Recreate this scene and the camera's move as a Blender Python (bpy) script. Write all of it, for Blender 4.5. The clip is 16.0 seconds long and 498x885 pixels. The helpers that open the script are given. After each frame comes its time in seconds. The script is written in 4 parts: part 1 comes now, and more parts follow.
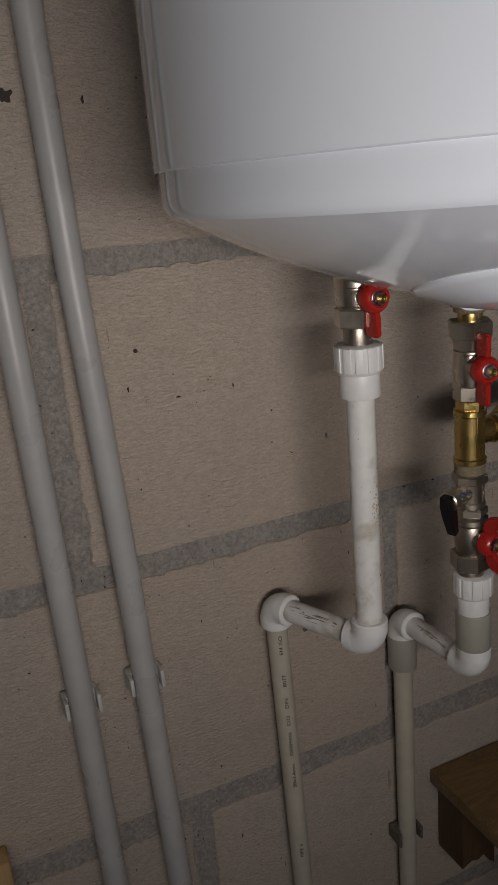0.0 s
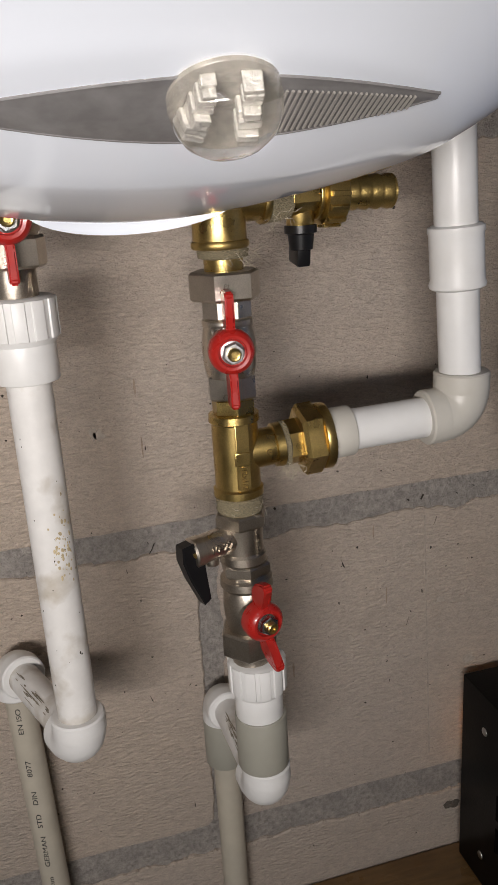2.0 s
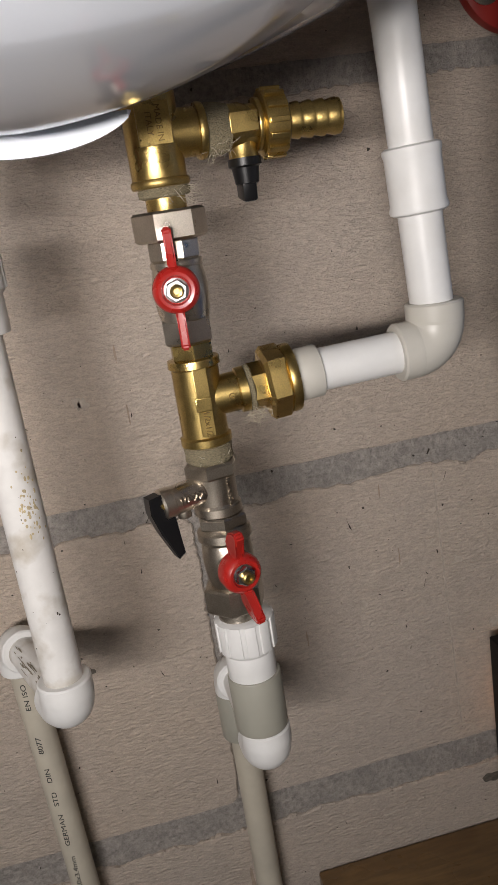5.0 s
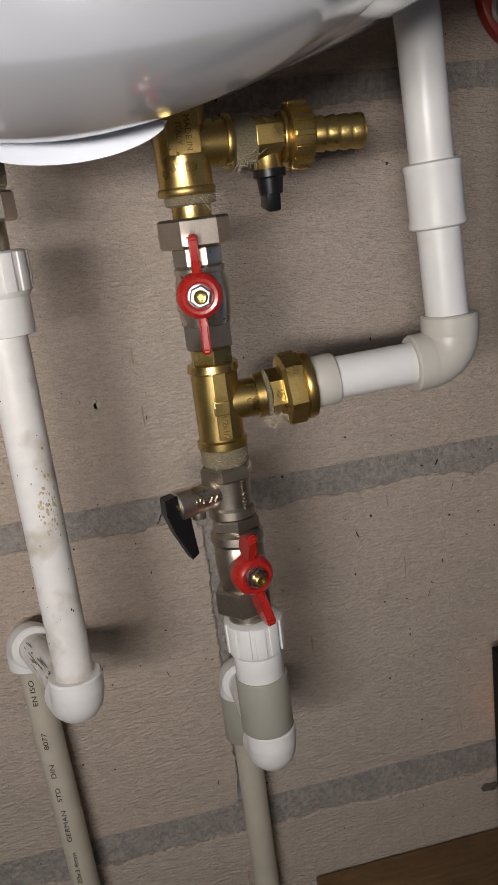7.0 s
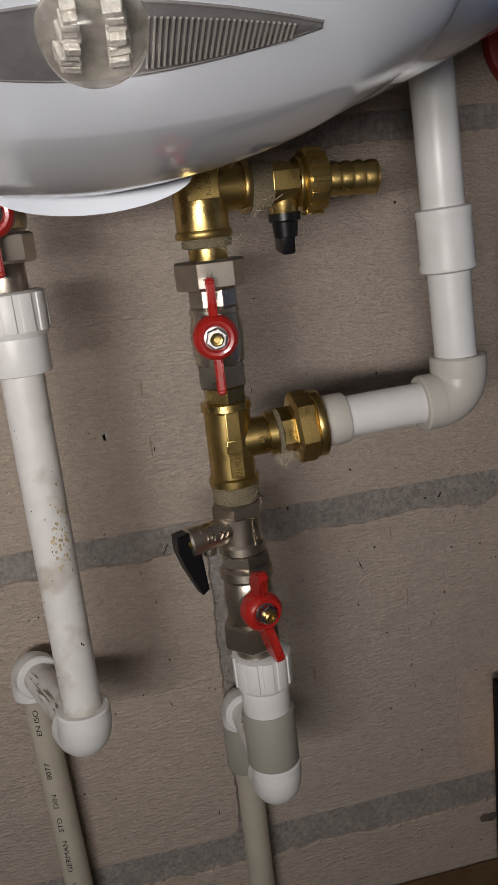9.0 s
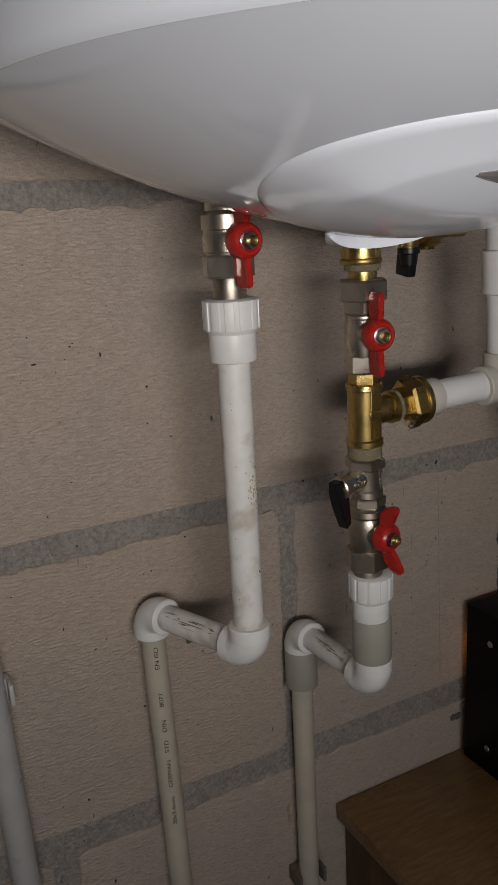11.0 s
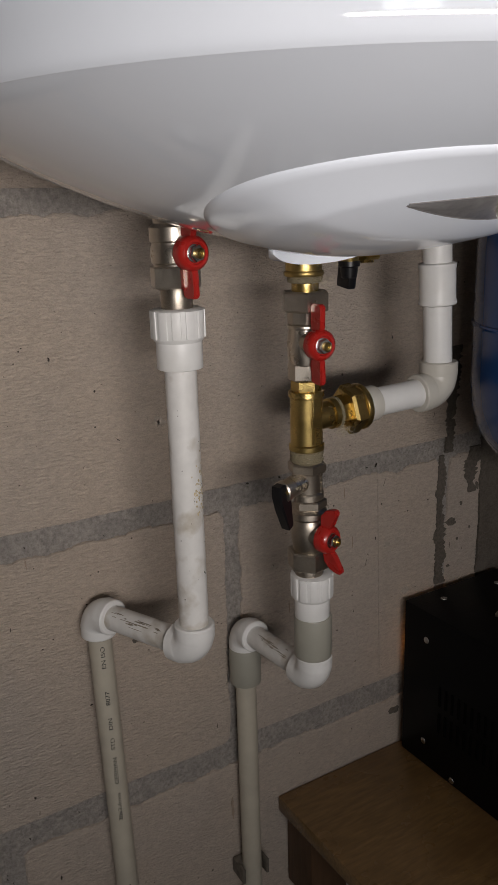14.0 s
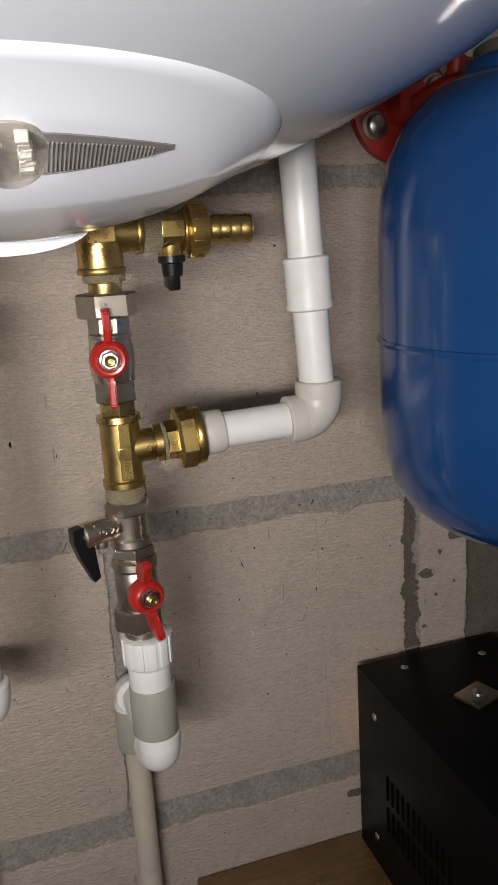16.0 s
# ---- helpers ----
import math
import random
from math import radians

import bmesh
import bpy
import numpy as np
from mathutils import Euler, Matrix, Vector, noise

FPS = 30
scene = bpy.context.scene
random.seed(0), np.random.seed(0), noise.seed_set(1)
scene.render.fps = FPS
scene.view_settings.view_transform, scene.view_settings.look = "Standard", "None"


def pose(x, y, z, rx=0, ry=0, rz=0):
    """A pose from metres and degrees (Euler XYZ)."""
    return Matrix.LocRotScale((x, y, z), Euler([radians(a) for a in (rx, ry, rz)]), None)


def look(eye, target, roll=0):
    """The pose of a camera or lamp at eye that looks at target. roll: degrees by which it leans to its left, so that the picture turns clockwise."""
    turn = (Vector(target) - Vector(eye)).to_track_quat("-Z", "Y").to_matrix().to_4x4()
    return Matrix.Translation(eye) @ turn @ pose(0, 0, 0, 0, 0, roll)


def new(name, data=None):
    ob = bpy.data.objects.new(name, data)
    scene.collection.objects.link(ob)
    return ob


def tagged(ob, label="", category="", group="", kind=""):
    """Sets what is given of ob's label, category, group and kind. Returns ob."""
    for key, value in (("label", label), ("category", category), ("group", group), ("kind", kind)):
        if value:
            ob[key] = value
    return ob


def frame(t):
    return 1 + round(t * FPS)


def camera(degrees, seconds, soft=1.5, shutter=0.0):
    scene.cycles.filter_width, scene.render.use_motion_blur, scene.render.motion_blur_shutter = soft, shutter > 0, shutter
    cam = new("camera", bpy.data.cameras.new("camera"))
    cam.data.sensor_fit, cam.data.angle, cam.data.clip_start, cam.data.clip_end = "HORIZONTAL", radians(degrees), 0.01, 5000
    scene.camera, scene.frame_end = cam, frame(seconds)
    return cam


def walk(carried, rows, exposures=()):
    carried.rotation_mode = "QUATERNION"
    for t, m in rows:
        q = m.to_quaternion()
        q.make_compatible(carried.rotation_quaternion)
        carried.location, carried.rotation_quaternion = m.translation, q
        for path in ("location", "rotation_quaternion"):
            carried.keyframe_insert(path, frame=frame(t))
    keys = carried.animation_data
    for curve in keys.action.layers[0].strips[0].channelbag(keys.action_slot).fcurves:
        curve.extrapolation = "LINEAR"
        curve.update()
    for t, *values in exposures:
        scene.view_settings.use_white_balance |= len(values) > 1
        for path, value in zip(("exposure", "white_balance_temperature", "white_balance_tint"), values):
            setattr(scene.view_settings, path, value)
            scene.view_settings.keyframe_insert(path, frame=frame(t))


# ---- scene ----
cam = camera(34.4, 16.0, soft=1.0)
METRES, EYE, TILT, LEAN, TURN = 1.2, 1.3, 0.0, 0.0, -23.5
ROWS = [
    (0.0, 0.0, 0.0, 0.0, -1.53, -17.88, 4.74),
    (0.5, 0.0022, -0.0027, -0.0117, -3.52, -18.64, 5.27),
    (1.0, 0.0391, 0.0382, -0.0261, -5.27, -18.66, 5.73),
    (1.5, 0.1269, 0.1379, -0.0546, -1.95, -18.53, 2.9),
    (2.0, 0.1967, 0.1785, -0.0591, 7.58, -17.98, 3.4),
    (2.5, 0.2338, 0.1531, -0.055, 9.19, -17.7, 7.02),
    (3.0, 0.243, 0.1601, -0.056, 9.44, -18.0, 8.4),
    (3.5, 0.2389, 0.1774, -0.0791, 10.24, -17.64, 8.59),
    (4.0, 0.241, 0.1884, -0.0876, 10.59, -17.17, 8.73),
    (4.5, 0.2404, 0.1921, -0.0923, 10.97, -16.96, 8.71),
    (5.0, 0.2357, 0.1862, -0.0917, 11.17, -16.89, 8.47),
    (7.5, 0.2307, 0.1784, -0.0889, 11.8, -15.89, 6.53),
    (8.0, 0.2299, 0.1796, -0.0857, 11.85, -15.48, 6.32),
    (10.5, 0.1363, 0.1212, -0.0636, 3.14, -14.66, 3.21),
    (11.0, 0.0488, 0.0533, -0.0557, -4.38, -15.64, 2.96),
    (11.5, 0.0276, 0.0246, -0.0465, -6.31, -16.34, 2.56),
    (12.0, 0.0076, 0.0191, -0.0391, -6.98, -16.2, 2.21),
    (12.5, -0.0022, 0.0222, -0.0356, -7.44, -16.22, 1.7),
    (13.0, -0.0003, 0.0269, -0.0312, -7.59, -16.23, 1.26),
    (13.5, 0.0142, 0.0323, -0.0385, -7.66, -16.16, 1.13),
    (14.0, 0.0485, 0.0402, -0.0479, -7.98, -15.94, 1.7),
    (14.5, 0.126, 0.0635, -0.063, -7.04, -15.21, 2.37),
    (15.0, 0.2128, 0.1077, -0.065, 1.02, -14.56, 2.81),
    (15.5, 0.2364, 0.1137, -0.0562, 4.38, -14.17, 3.18),
    (16.0, 0.2465, 0.1226, -0.0689, 5.43, -14.53, 3.37),
]
STOPS = [(0.0, -1.15), (0.5, -1.15), (1.0, -0.8), (1.5, -0.15), (2.0, -0.1), (2.5, -0.4), (3.0, -0.35), (3.5, -0.25), (4.0, -0.1), (4.5, 0.05), (5.0, 0.1), (7.5, -0.2), (8.0, -0.25), (10.5, -0.95), (11.0, -0.95), (12.5, -0.65), (13.5, -0.75), (14.0, -0.85), (14.5, -0.4), (15.0, -0.1), (16.0, 0.05)]
walk(cam, [(t, pose(0, 0, EYE, TILT, LEAN, TURN) @ pose(METRES * x, METRES * y, METRES * z, 90 + pitch, roll, yaw)) for t, x, y, z, yaw, pitch, roll in ROWS], STOPS)

# ---- world and light ----
world = bpy.data.worlds.new("dim_room")
scene.world = world
world.use_nodes = True
world.node_tree.nodes["Background"].inputs[0].default_value = (0.55, 0.62, 0.8, 1)
world.node_tree.nodes["Background"].inputs[1].default_value = 0.02

# fixed stand-in for the torch beside the lens: stretched along its way, set back to soften shadows
torch = new("torch_stand_in", bpy.data.lights.new("torch_stand_in", "AREA"))
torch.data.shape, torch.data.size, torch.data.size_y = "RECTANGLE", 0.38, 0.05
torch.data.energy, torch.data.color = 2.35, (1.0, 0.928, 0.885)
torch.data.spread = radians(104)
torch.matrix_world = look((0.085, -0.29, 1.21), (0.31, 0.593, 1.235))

daylight = new("window_daylight", bpy.data.lights.new("window_daylight", "AREA"))
daylight.data.shape, daylight.data.size, daylight.data.size_y = "RECTANGLE", 0.7, 0.8
daylight.data.energy, daylight.data.color = 14, (0.93, 0.96, 1.0)
daylight.matrix_world = look((-0.85, -2.55, 1.5), (-0.2, 0.4, 1.2))

# ---- materials ----


def material(name, color, rough=0.5, metal=0.0, bump=0.0, scale=60.0, vary=0.12, stain=0.0, stain_color=(0.1, 0.08, 0.06),
             stain_scale=9.0, stretch=(1, 1, 1), coat=0.0, rough_vary=0.1, detail=6.0, random_tint=0.0, bump_dist=0.002, spec=0.5, grit=0.55):
    """Principled surface with colour, gloss and relief that vary at two scales, in metres of the world."""
    m = bpy.data.materials.new(name)
    m.use_nodes = True
    nt = m.node_tree
    b = nt.nodes["Principled BSDF"]
    geo = nt.nodes.new("ShaderNodeNewGeometry")
    mp = nt.nodes.new("ShaderNodeMapping")
    mp.inputs["Scale"].default_value = stretch
    nt.links.new(geo.outputs["Position"], mp.inputs["Vector"])
    fine = nt.nodes.new("ShaderNodeTexNoise")
    fine.inputs["Scale"].default_value, fine.inputs["Detail"].default_value = scale, detail
    fine.inputs["Roughness"].default_value = grit
    big = nt.nodes.new("ShaderNodeTexNoise")
    big.inputs["Scale"].default_value, big.inputs["Detail"].default_value = stain_scale, 5
    nt.links.new(mp.outputs[0], fine.inputs["Vector"])
    nt.links.new(geo.outputs["Position"], big.inputs["Vector"])
    ramp = nt.nodes.new("ShaderNodeMapRange")
    ramp.inputs[1].default_value, ramp.inputs[2].default_value = 0.3, 0.7
    ramp.inputs[3].default_value, ramp.inputs[4].default_value = 1 - vary, 1 + vary
    nt.links.new(fine.outputs[0], ramp.inputs[0])
    mul = nt.nodes.new("ShaderNodeMix")
    mul.data_type, mul.blend_type = "RGBA", "MULTIPLY"
    mul.inputs[0].default_value = 1
    mul.inputs[6].default_value = (*color, 1)
    nt.links.new(ramp.outputs[0], mul.inputs[7])
    out = mul.outputs[2]
    if random_tint:
        info = nt.nodes.new("ShaderNodeObjectInfo")
        tr = nt.nodes.new("ShaderNodeMapRange")
        tr.inputs[3].default_value, tr.inputs[4].default_value = 1 - random_tint, 1 + random_tint
        nt.links.new(info.outputs["Random"], tr.inputs[0])
        m2 = nt.nodes.new("ShaderNodeMix")
        m2.data_type, m2.blend_type = "RGBA", "MULTIPLY"
        m2.inputs[0].default_value = 1
        nt.links.new(out, m2.inputs[6])
        nt.links.new(tr.outputs[0], m2.inputs[7])
        out = m2.outputs[2]
    if stain:
        sr = nt.nodes.new("ShaderNodeMapRange")
        sr.inputs[1].default_value, sr.inputs[2].default_value = 0.5, 0.75
        sr.inputs[3].default_value, sr.inputs[4].default_value = 0, stain
        nt.links.new(big.outputs[0], sr.inputs[0])
        m3 = nt.nodes.new("ShaderNodeMix")
        m3.data_type = "RGBA"
        nt.links.new(sr.outputs[0], m3.inputs[0])
        nt.links.new(out, m3.inputs[6])
        m3.inputs[7].default_value = (*stain_color, 1)
        out = m3.outputs[2]
    nt.links.new(out, b.inputs["Base Color"])
    rr = nt.nodes.new("ShaderNodeMapRange")
    rr.inputs[1].default_value, rr.inputs[2].default_value = 0.3, 0.7
    rr.inputs[3].default_value, rr.inputs[4].default_value = max(rough - rough_vary, 0.03), min(rough + rough_vary, 1)
    nt.links.new(big.outputs[0], rr.inputs[0])
    nt.links.new(rr.outputs[0], b.inputs["Roughness"])
    b.inputs["Metallic"].default_value = metal
    b.inputs["Coat Weight"].default_value = coat
    b.inputs["Specular IOR Level"].default_value = spec
    if bump:
        bp = nt.nodes.new("ShaderNodeBump")
        bp.inputs["Strength"].default_value, bp.inputs["Distance"].default_value = bump, bump_dist
        nt.links.new(fine.outputs[0], bp.inputs["Height"])
        nt.links.new(bp.outputs[0], b.inputs["Normal"])
    return m




def block_material():
    """Aerated concrete: torn horizontal flakes, grit, warm and pink clouds, dark pores."""
    m = bpy.data.materials.new("aerated_concrete")
    m.use_nodes = True
    nt = m.node_tree
    b = nt.nodes["Principled BSDF"]
    geo = nt.nodes.new("ShaderNodeNewGeometry")

    def field(stretch, detail, rough, warp=0.0):
        mp = nt.nodes.new("ShaderNodeMapping")
        mp.inputs["Scale"].default_value = stretch
        nt.links.new(geo.outputs["Position"], mp.inputs["Vector"])
        n = nt.nodes.new("ShaderNodeTexNoise")
        n.inputs["Scale"].default_value, n.inputs["Detail"].default_value = 1.0, detail
        n.inputs["Roughness"].default_value, n.inputs["Distortion"].default_value = rough, warp
        nt.links.new(mp.outputs[0], n.inputs["Vector"])
        return n.outputs[0]

    def remap(src, a, b0, lo, hi):
        r = nt.nodes.new("ShaderNodeMapRange")
        for i, v in enumerate((a, b0, lo, hi)):
            r.inputs[i + 1].default_value = v
        nt.links.new(src, r.inputs[0])
        return r.outputs[0]

    def mix(fac, x, y, mode="MIX"):
        k = nt.nodes.new("ShaderNodeMix")
        k.data_type, k.blend_type = "RGBA", mode
        for sock, v in ((k.inputs[0], fac), (k.inputs[6], x), (k.inputs[7], y)):
            if isinstance(v, (int, float)):
                sock.default_value = v
            elif isinstance(v, tuple):
                sock.default_value = v
            else:
                nt.links.new(v, sock)
        return k.outputs[2]

    def add(x, y, k):
        n = nt.nodes.new("ShaderNodeMath")
        n.operation = "MULTIPLY_ADD"
        nt.links.new(y, n.inputs[0])
        n.inputs[1].default_value = k
        nt.links.new(x, n.inputs[2])
        return n.outputs[0]

    flakes = field((190, 190, 520), 4, 0.62, 0.5)
    grit = field((900, 900, 1300), 3, 0.6)
    waves = field((16, 16, 40), 4, 0.6)
    clouds = field((6, 6, 6), 4, 0.55)
    pores = field((260, 260, 330), 2, 0.5)
    col = mix(remap(clouds, 0.38, 0.62, 0, 1), (0.545, 0.455, 0.375, 1), (0.50, 0.43, 0.37, 1))
    col = mix(1.0, col, remap(flakes, 0.3, 0.7, 0.84, 1.12), "MULTIPLY")
    col = mix(1.0, col, remap(grit, 0.3, 0.7, 0.88, 1.12), "MULTIPLY")
    col = mix(remap(waves, 0.56, 0.74, 0, 0.3), col, (0.37, 0.315, 0.26, 1))
    col = mix(remap(pores, 0.73, 0.78, 0, 0.7), col, (0.15, 0.12, 0.1, 1))
    info = nt.nodes.new("ShaderNodeObjectInfo")
    col = mix(1.0, col, remap(info.outputs["Random"], 0, 1, 0.95, 1.05), "MULTIPLY")
    nt.links.new(col, b.inputs["Base Color"])
    b.inputs["Roughness"].default_value = 0.93
    bp = nt.nodes.new("ShaderNodeBump")
    bp.inputs["Strength"].default_value, bp.inputs["Distance"].default_value = 0.95, 0.0036
    nt.links.new(add(add(flakes, grit, 0.22), waves, 0.5), bp.inputs["Height"])
    nt.links.new(bp.outputs[0], b.inputs["Normal"])
    return m


BLOCK = block_material()
MORTAR = material("cement_mortar", (0.385, 0.352, 0.322), 0.95, bump=1.0, grit=0.7, scale=330, vary=0.4, stain=0.5, stain_color=(0.28, 0.262, 0.245), stain_scale=60, bump_dist=0.004)
CRUMB = material("dark_mortar", (0.15, 0.128, 0.105), 0.95, bump=1.0, grit=0.7, scale=420, vary=0.35, stain=0.35, stain_color=(0.26, 0.23, 0.2), stain_scale=45, bump_dist=0.004)
RIBS = material("grey_ribbed_plastic", (0.255, 0.242, 0.222), 0.35)
# shade inside pits as a dark colour; also the dirt specks on the pipe
PIT = material("pit_shade_and_dirt", (0.05, 0.04, 0.032), 0.95, bump=0.6, scale=400)
PLASTER = material("raw_plaster", (0.42, 0.38, 0.34), 0.9, bump=0.5, scale=120, stain=0.4, stain_color=(0.3, 0.27, 0.24))
FLOOR = material("concrete_floor", (0.22, 0.21, 0.2), 0.85, bump=0.5, scale=80, stain=0.4)
ENAMEL = material("white_enamel", (0.66, 0.70, 0.765), 0.07, vary=0.01, coat=0.5, rough_vary=0.03, scale=30)
COVER = material("white_glossy_plastic", (0.82, 0.87, 0.95), 0.1, vary=0.01, rough_vary=0.03, scale=30)
SLOT = material("grey_scale_plastic", (0.19, 0.185, 0.185), 0.22, vary=0.15, scale=200)
SEAT = material("grey_dial_plastic", (0.24, 0.225, 0.2), 0.25, vary=0.25, scale=700)
CRYSTAL = material("silvery_plastic", (0.72, 0.7, 0.66), 0.22, 0.6, vary=0.2, scale=900, bump=0.4)
PP = material("white_pipe_plastic", (0.74, 0.74, 0.73), 0.38, vary=0.03, scale=90, stain=0.25, stain_color=(0.55, 0.52, 0.46), stain_scale=30, bump=0.08)
PPOLD = material("aged_grey_pipe_plastic", (0.49, 0.45, 0.37), 0.42, vary=0.06, scale=70, stain=0.5, stain_color=(0.36, 0.33, 0.28), stain_scale=22, bump=0.1)
PPDIRTY = material("scuffed_white_pipe_plastic", (0.72, 0.71, 0.69), 0.42, vary=0.05, scale=120, stain=0.95, stain_color=(0.33, 0.27, 0.18), stain_scale=42, bump=0.1)
PPGREY = material("grey_coupling_plastic", (0.33, 0.322, 0.275), 0.4, vary=0.03, scale=90)
PPELB = material("pale_grey_fitting_plastic", (0.53, 0.51, 0.46), 0.42, vary=0.03, scale=90)
CONDUIT = material("grey_painted_pipe", (0.41, 0.405, 0.40), 0.33, vary=0.05, scale=50, stain=0.3, stain_color=(0.33, 0.33, 0.33), stain_scale=20, bump=0.1)
CLIP = material("white_clip_plastic", (0.5, 0.49, 0.47), 0.5)
OLDCLIP = material("dirty_clip_plastic", (0.13, 0.115, 0.095), 0.6, vary=0.3, scale=200, bump=0.3)
BRASS = material("brass", (0.55, 0.405, 0.15), 0.32, 1.0, bump=0.1, scale=1500, vary=0.16, stain=0.55, stain_color=(0.30, 0.2, 0.075), stain_scale=70, bump_dist=0.001)
NICKEL = material("nickel_plated_brass", (0.62, 0.565, 0.49), 0.32, 1.0, bump=0.08, scale=1500, bump_dist=0.001, vary=0.1, stain=0.4, stain_color=(0.33, 0.29, 0.22), stain_scale=60)
DULL = material("tarnished_nickel", (0.42, 0.375, 0.315), 0.38, 1.0, bump=0.12, scale=1500, bump_dist=0.001, vary=0.15, stain=0.4, stain_color=(0.2, 0.17, 0.13), stain_scale=70)
# letter brass is darkened to paint in the recess shade that sets letters off
LETTER = material("recess_shade_brass_letters", (0.24, 0.165, 0.06), 0.45, 1.0)
HEMP = material("hemp_sealing_thread", (0.30, 0.255, 0.16), 0.95, bump=1.0, scale=900, stretch=(1, 1, 3), vary=0.35)
FIBRE = material("pale_hemp", (0.5, 0.44, 0.34), 0.9)
RED = material("red_handle_paint", (0.38, 0.016, 0.012), 0.3, vary=0.08, scale=150, coat=0.3, stain=0.2, stain_color=(0.3, 0.015, 0.01), stain_scale=80)
DARKRED = material("dark_red_casing_paint", (0.30, 0.018, 0.012), 0.4, vary=0.15, scale=60, stain=0.3, stain_color=(0.15, 0.012, 0.01), stain_scale=30)
STAIN = material("brown_drip_stain", (0.34, 0.265, 0.205), 0.9, vary=0.2, scale=300)
SMUDGE = material("grey_smudge", (0.41, 0.355, 0.30), 0.9, vary=0.2, scale=300)
GRIME = material("rubbed_grime", (0.24, 0.21, 0.165), 0.7, vary=0.35, scale=400)
RUST = material("rusty_dirt", (0.46, 0.38, 0.23), 0.8, vary=0.35, scale=300)
VENT = material("vent_shadow", (0.002, 0.002, 0.002), 0.8, spec=0.05)
BLACK = material("black_plastic", (0.008, 0.008, 0.009), 0.3, vary=0.1, spec=0.3)
BLUE = material("blue_tank_paint", (0.009, 0.055, 0.19), 0.17, vary=0.05, scale=40, coat=0.4, bump=0.03)
BOX = material("black_sheet_steel", (0.004, 0.004, 0.0045), 0.4, spec=0.07, vary=0.15, scale=500, bump=0.06)
STEEL = material("zinc_steel", (0.5, 0.5, 0.5), 0.3, 1.0, vary=0.1, scale=300)
WOOD = material("varnished_board", (0.21, 0.125, 0.05), 0.25, vary=0.25, scale=22, stretch=(2, 14, 14), stain=0.75, stain_color=(0.10, 0.052, 0.018), stain_scale=11, bump=0.12)
WOODDARK = material("dark_brown_wood", (0.085, 0.045, 0.022), 0.6, vary=0.25, scale=40, stretch=(4, 4, 0.6), bump=0.3)
PLANK = material("raw_pine_plank", (0.42, 0.27, 0.12), 0.7, vary=0.2, scale=40, stretch=(4, 4, 0.5), bump=0.2)
INK = material("black_ink", (0.03, 0.03, 0.03), 0.6)
GLASS = bpy.data.materials.new("clear_plastic")
GLASS.use_nodes = True
_g = GLASS.node_tree.nodes["Principled BSDF"]
_g.inputs["Base Color"].default_value = (0.93, 0.91, 0.86, 1)
_g.inputs["Roughness"].default_value = 0.04
_g.inputs["Transmission Weight"].default_value = 0.97
_g.inputs["IOR"].default_value = 1.35
GLOW = bpy.data.materials.new("amber_lamp")
GLOW.use_nodes = True
_e = GLOW.node_tree.nodes["Principled BSDF"]
_e.inputs["Emission Color"].default_value = (1, 0.35, 0.06, 1)
_e.inputs["Emission Strength"].default_value = 14.0

# ---- mesh helpers ----


def thing(name, at=(0, 0, 0), label="", category="", group="", kind=""):
    ob = new(name)
    ob.location = at
    return tagged(ob, label, category, group, kind)


def link_mesh(name, bm, mat, parent=None, label="", smooth=35, kind=""):
    bmesh.ops.recalc_face_normals(bm, faces=bm.faces)
    me = bpy.data.meshes.new(name)
    bm.to_mesh(me)
    bm.free()
    me.materials.append(mat)
    if smooth:
        me.shade_smooth()
        me.set_sharp_from_angle(angle=radians(smooth))
    ob = new(name, me)
    if parent is not None:
        ob.parent = parent
        bpy.context.view_layer.update()
        ob.matrix_parent_inverse = parent.matrix_world.inverted()
    return tagged(ob, label, kind=kind)


def part(name, bm, mat, parent, label="", smooth=35, kind=""):
    return link_mesh(name, bm, mat, parent, label, smooth, kind)


def axis_pose(a, b):
    """Pose at a whose z axis points to b."""
    d = Vector(b) - Vector(a)
    return Matrix.Translation(a) @ d.to_track_quat("Z", "Y").to_matrix().to_4x4()


def lathe(bm, profile, m=Matrix(), segs=40, closed=True):
    """Turn a profile of (radius, height) round the z axis of m."""
    rings = []
    for r, z in profile:
        rings.append([bm.verts.new(m @ Vector((r * math.cos(2 * math.pi * i / segs), r * math.sin(2 * math.pi * i / segs), z))) for i in range(segs)])
    for a, b in zip(rings, rings[1:]):
        for i in range(segs):
            bm.faces.new((a[i], a[(i + 1) % segs], b[(i + 1) % segs], b[i]))
    if closed:
        bm.faces.new(rings[0][::-1])
        bm.faces.new(rings[-1])
    return bm


def rounded(r, z0, z1, e=0.001):
    """Profile of a short cylinder with eased edges."""
    return [(r - e, z0), (r - e * 0.3, z0 + e * 0.3), (r, z0 + e), (r, z1 - e), (r - e * 0.3, z1 - e * 0.3), (r - e, z1)]


def turned(name, profile, mat, parent, m=Matrix(), label="", segs=40):
    return part(name, lathe(bmesh.new(), profile, m, segs), mat, parent, label)


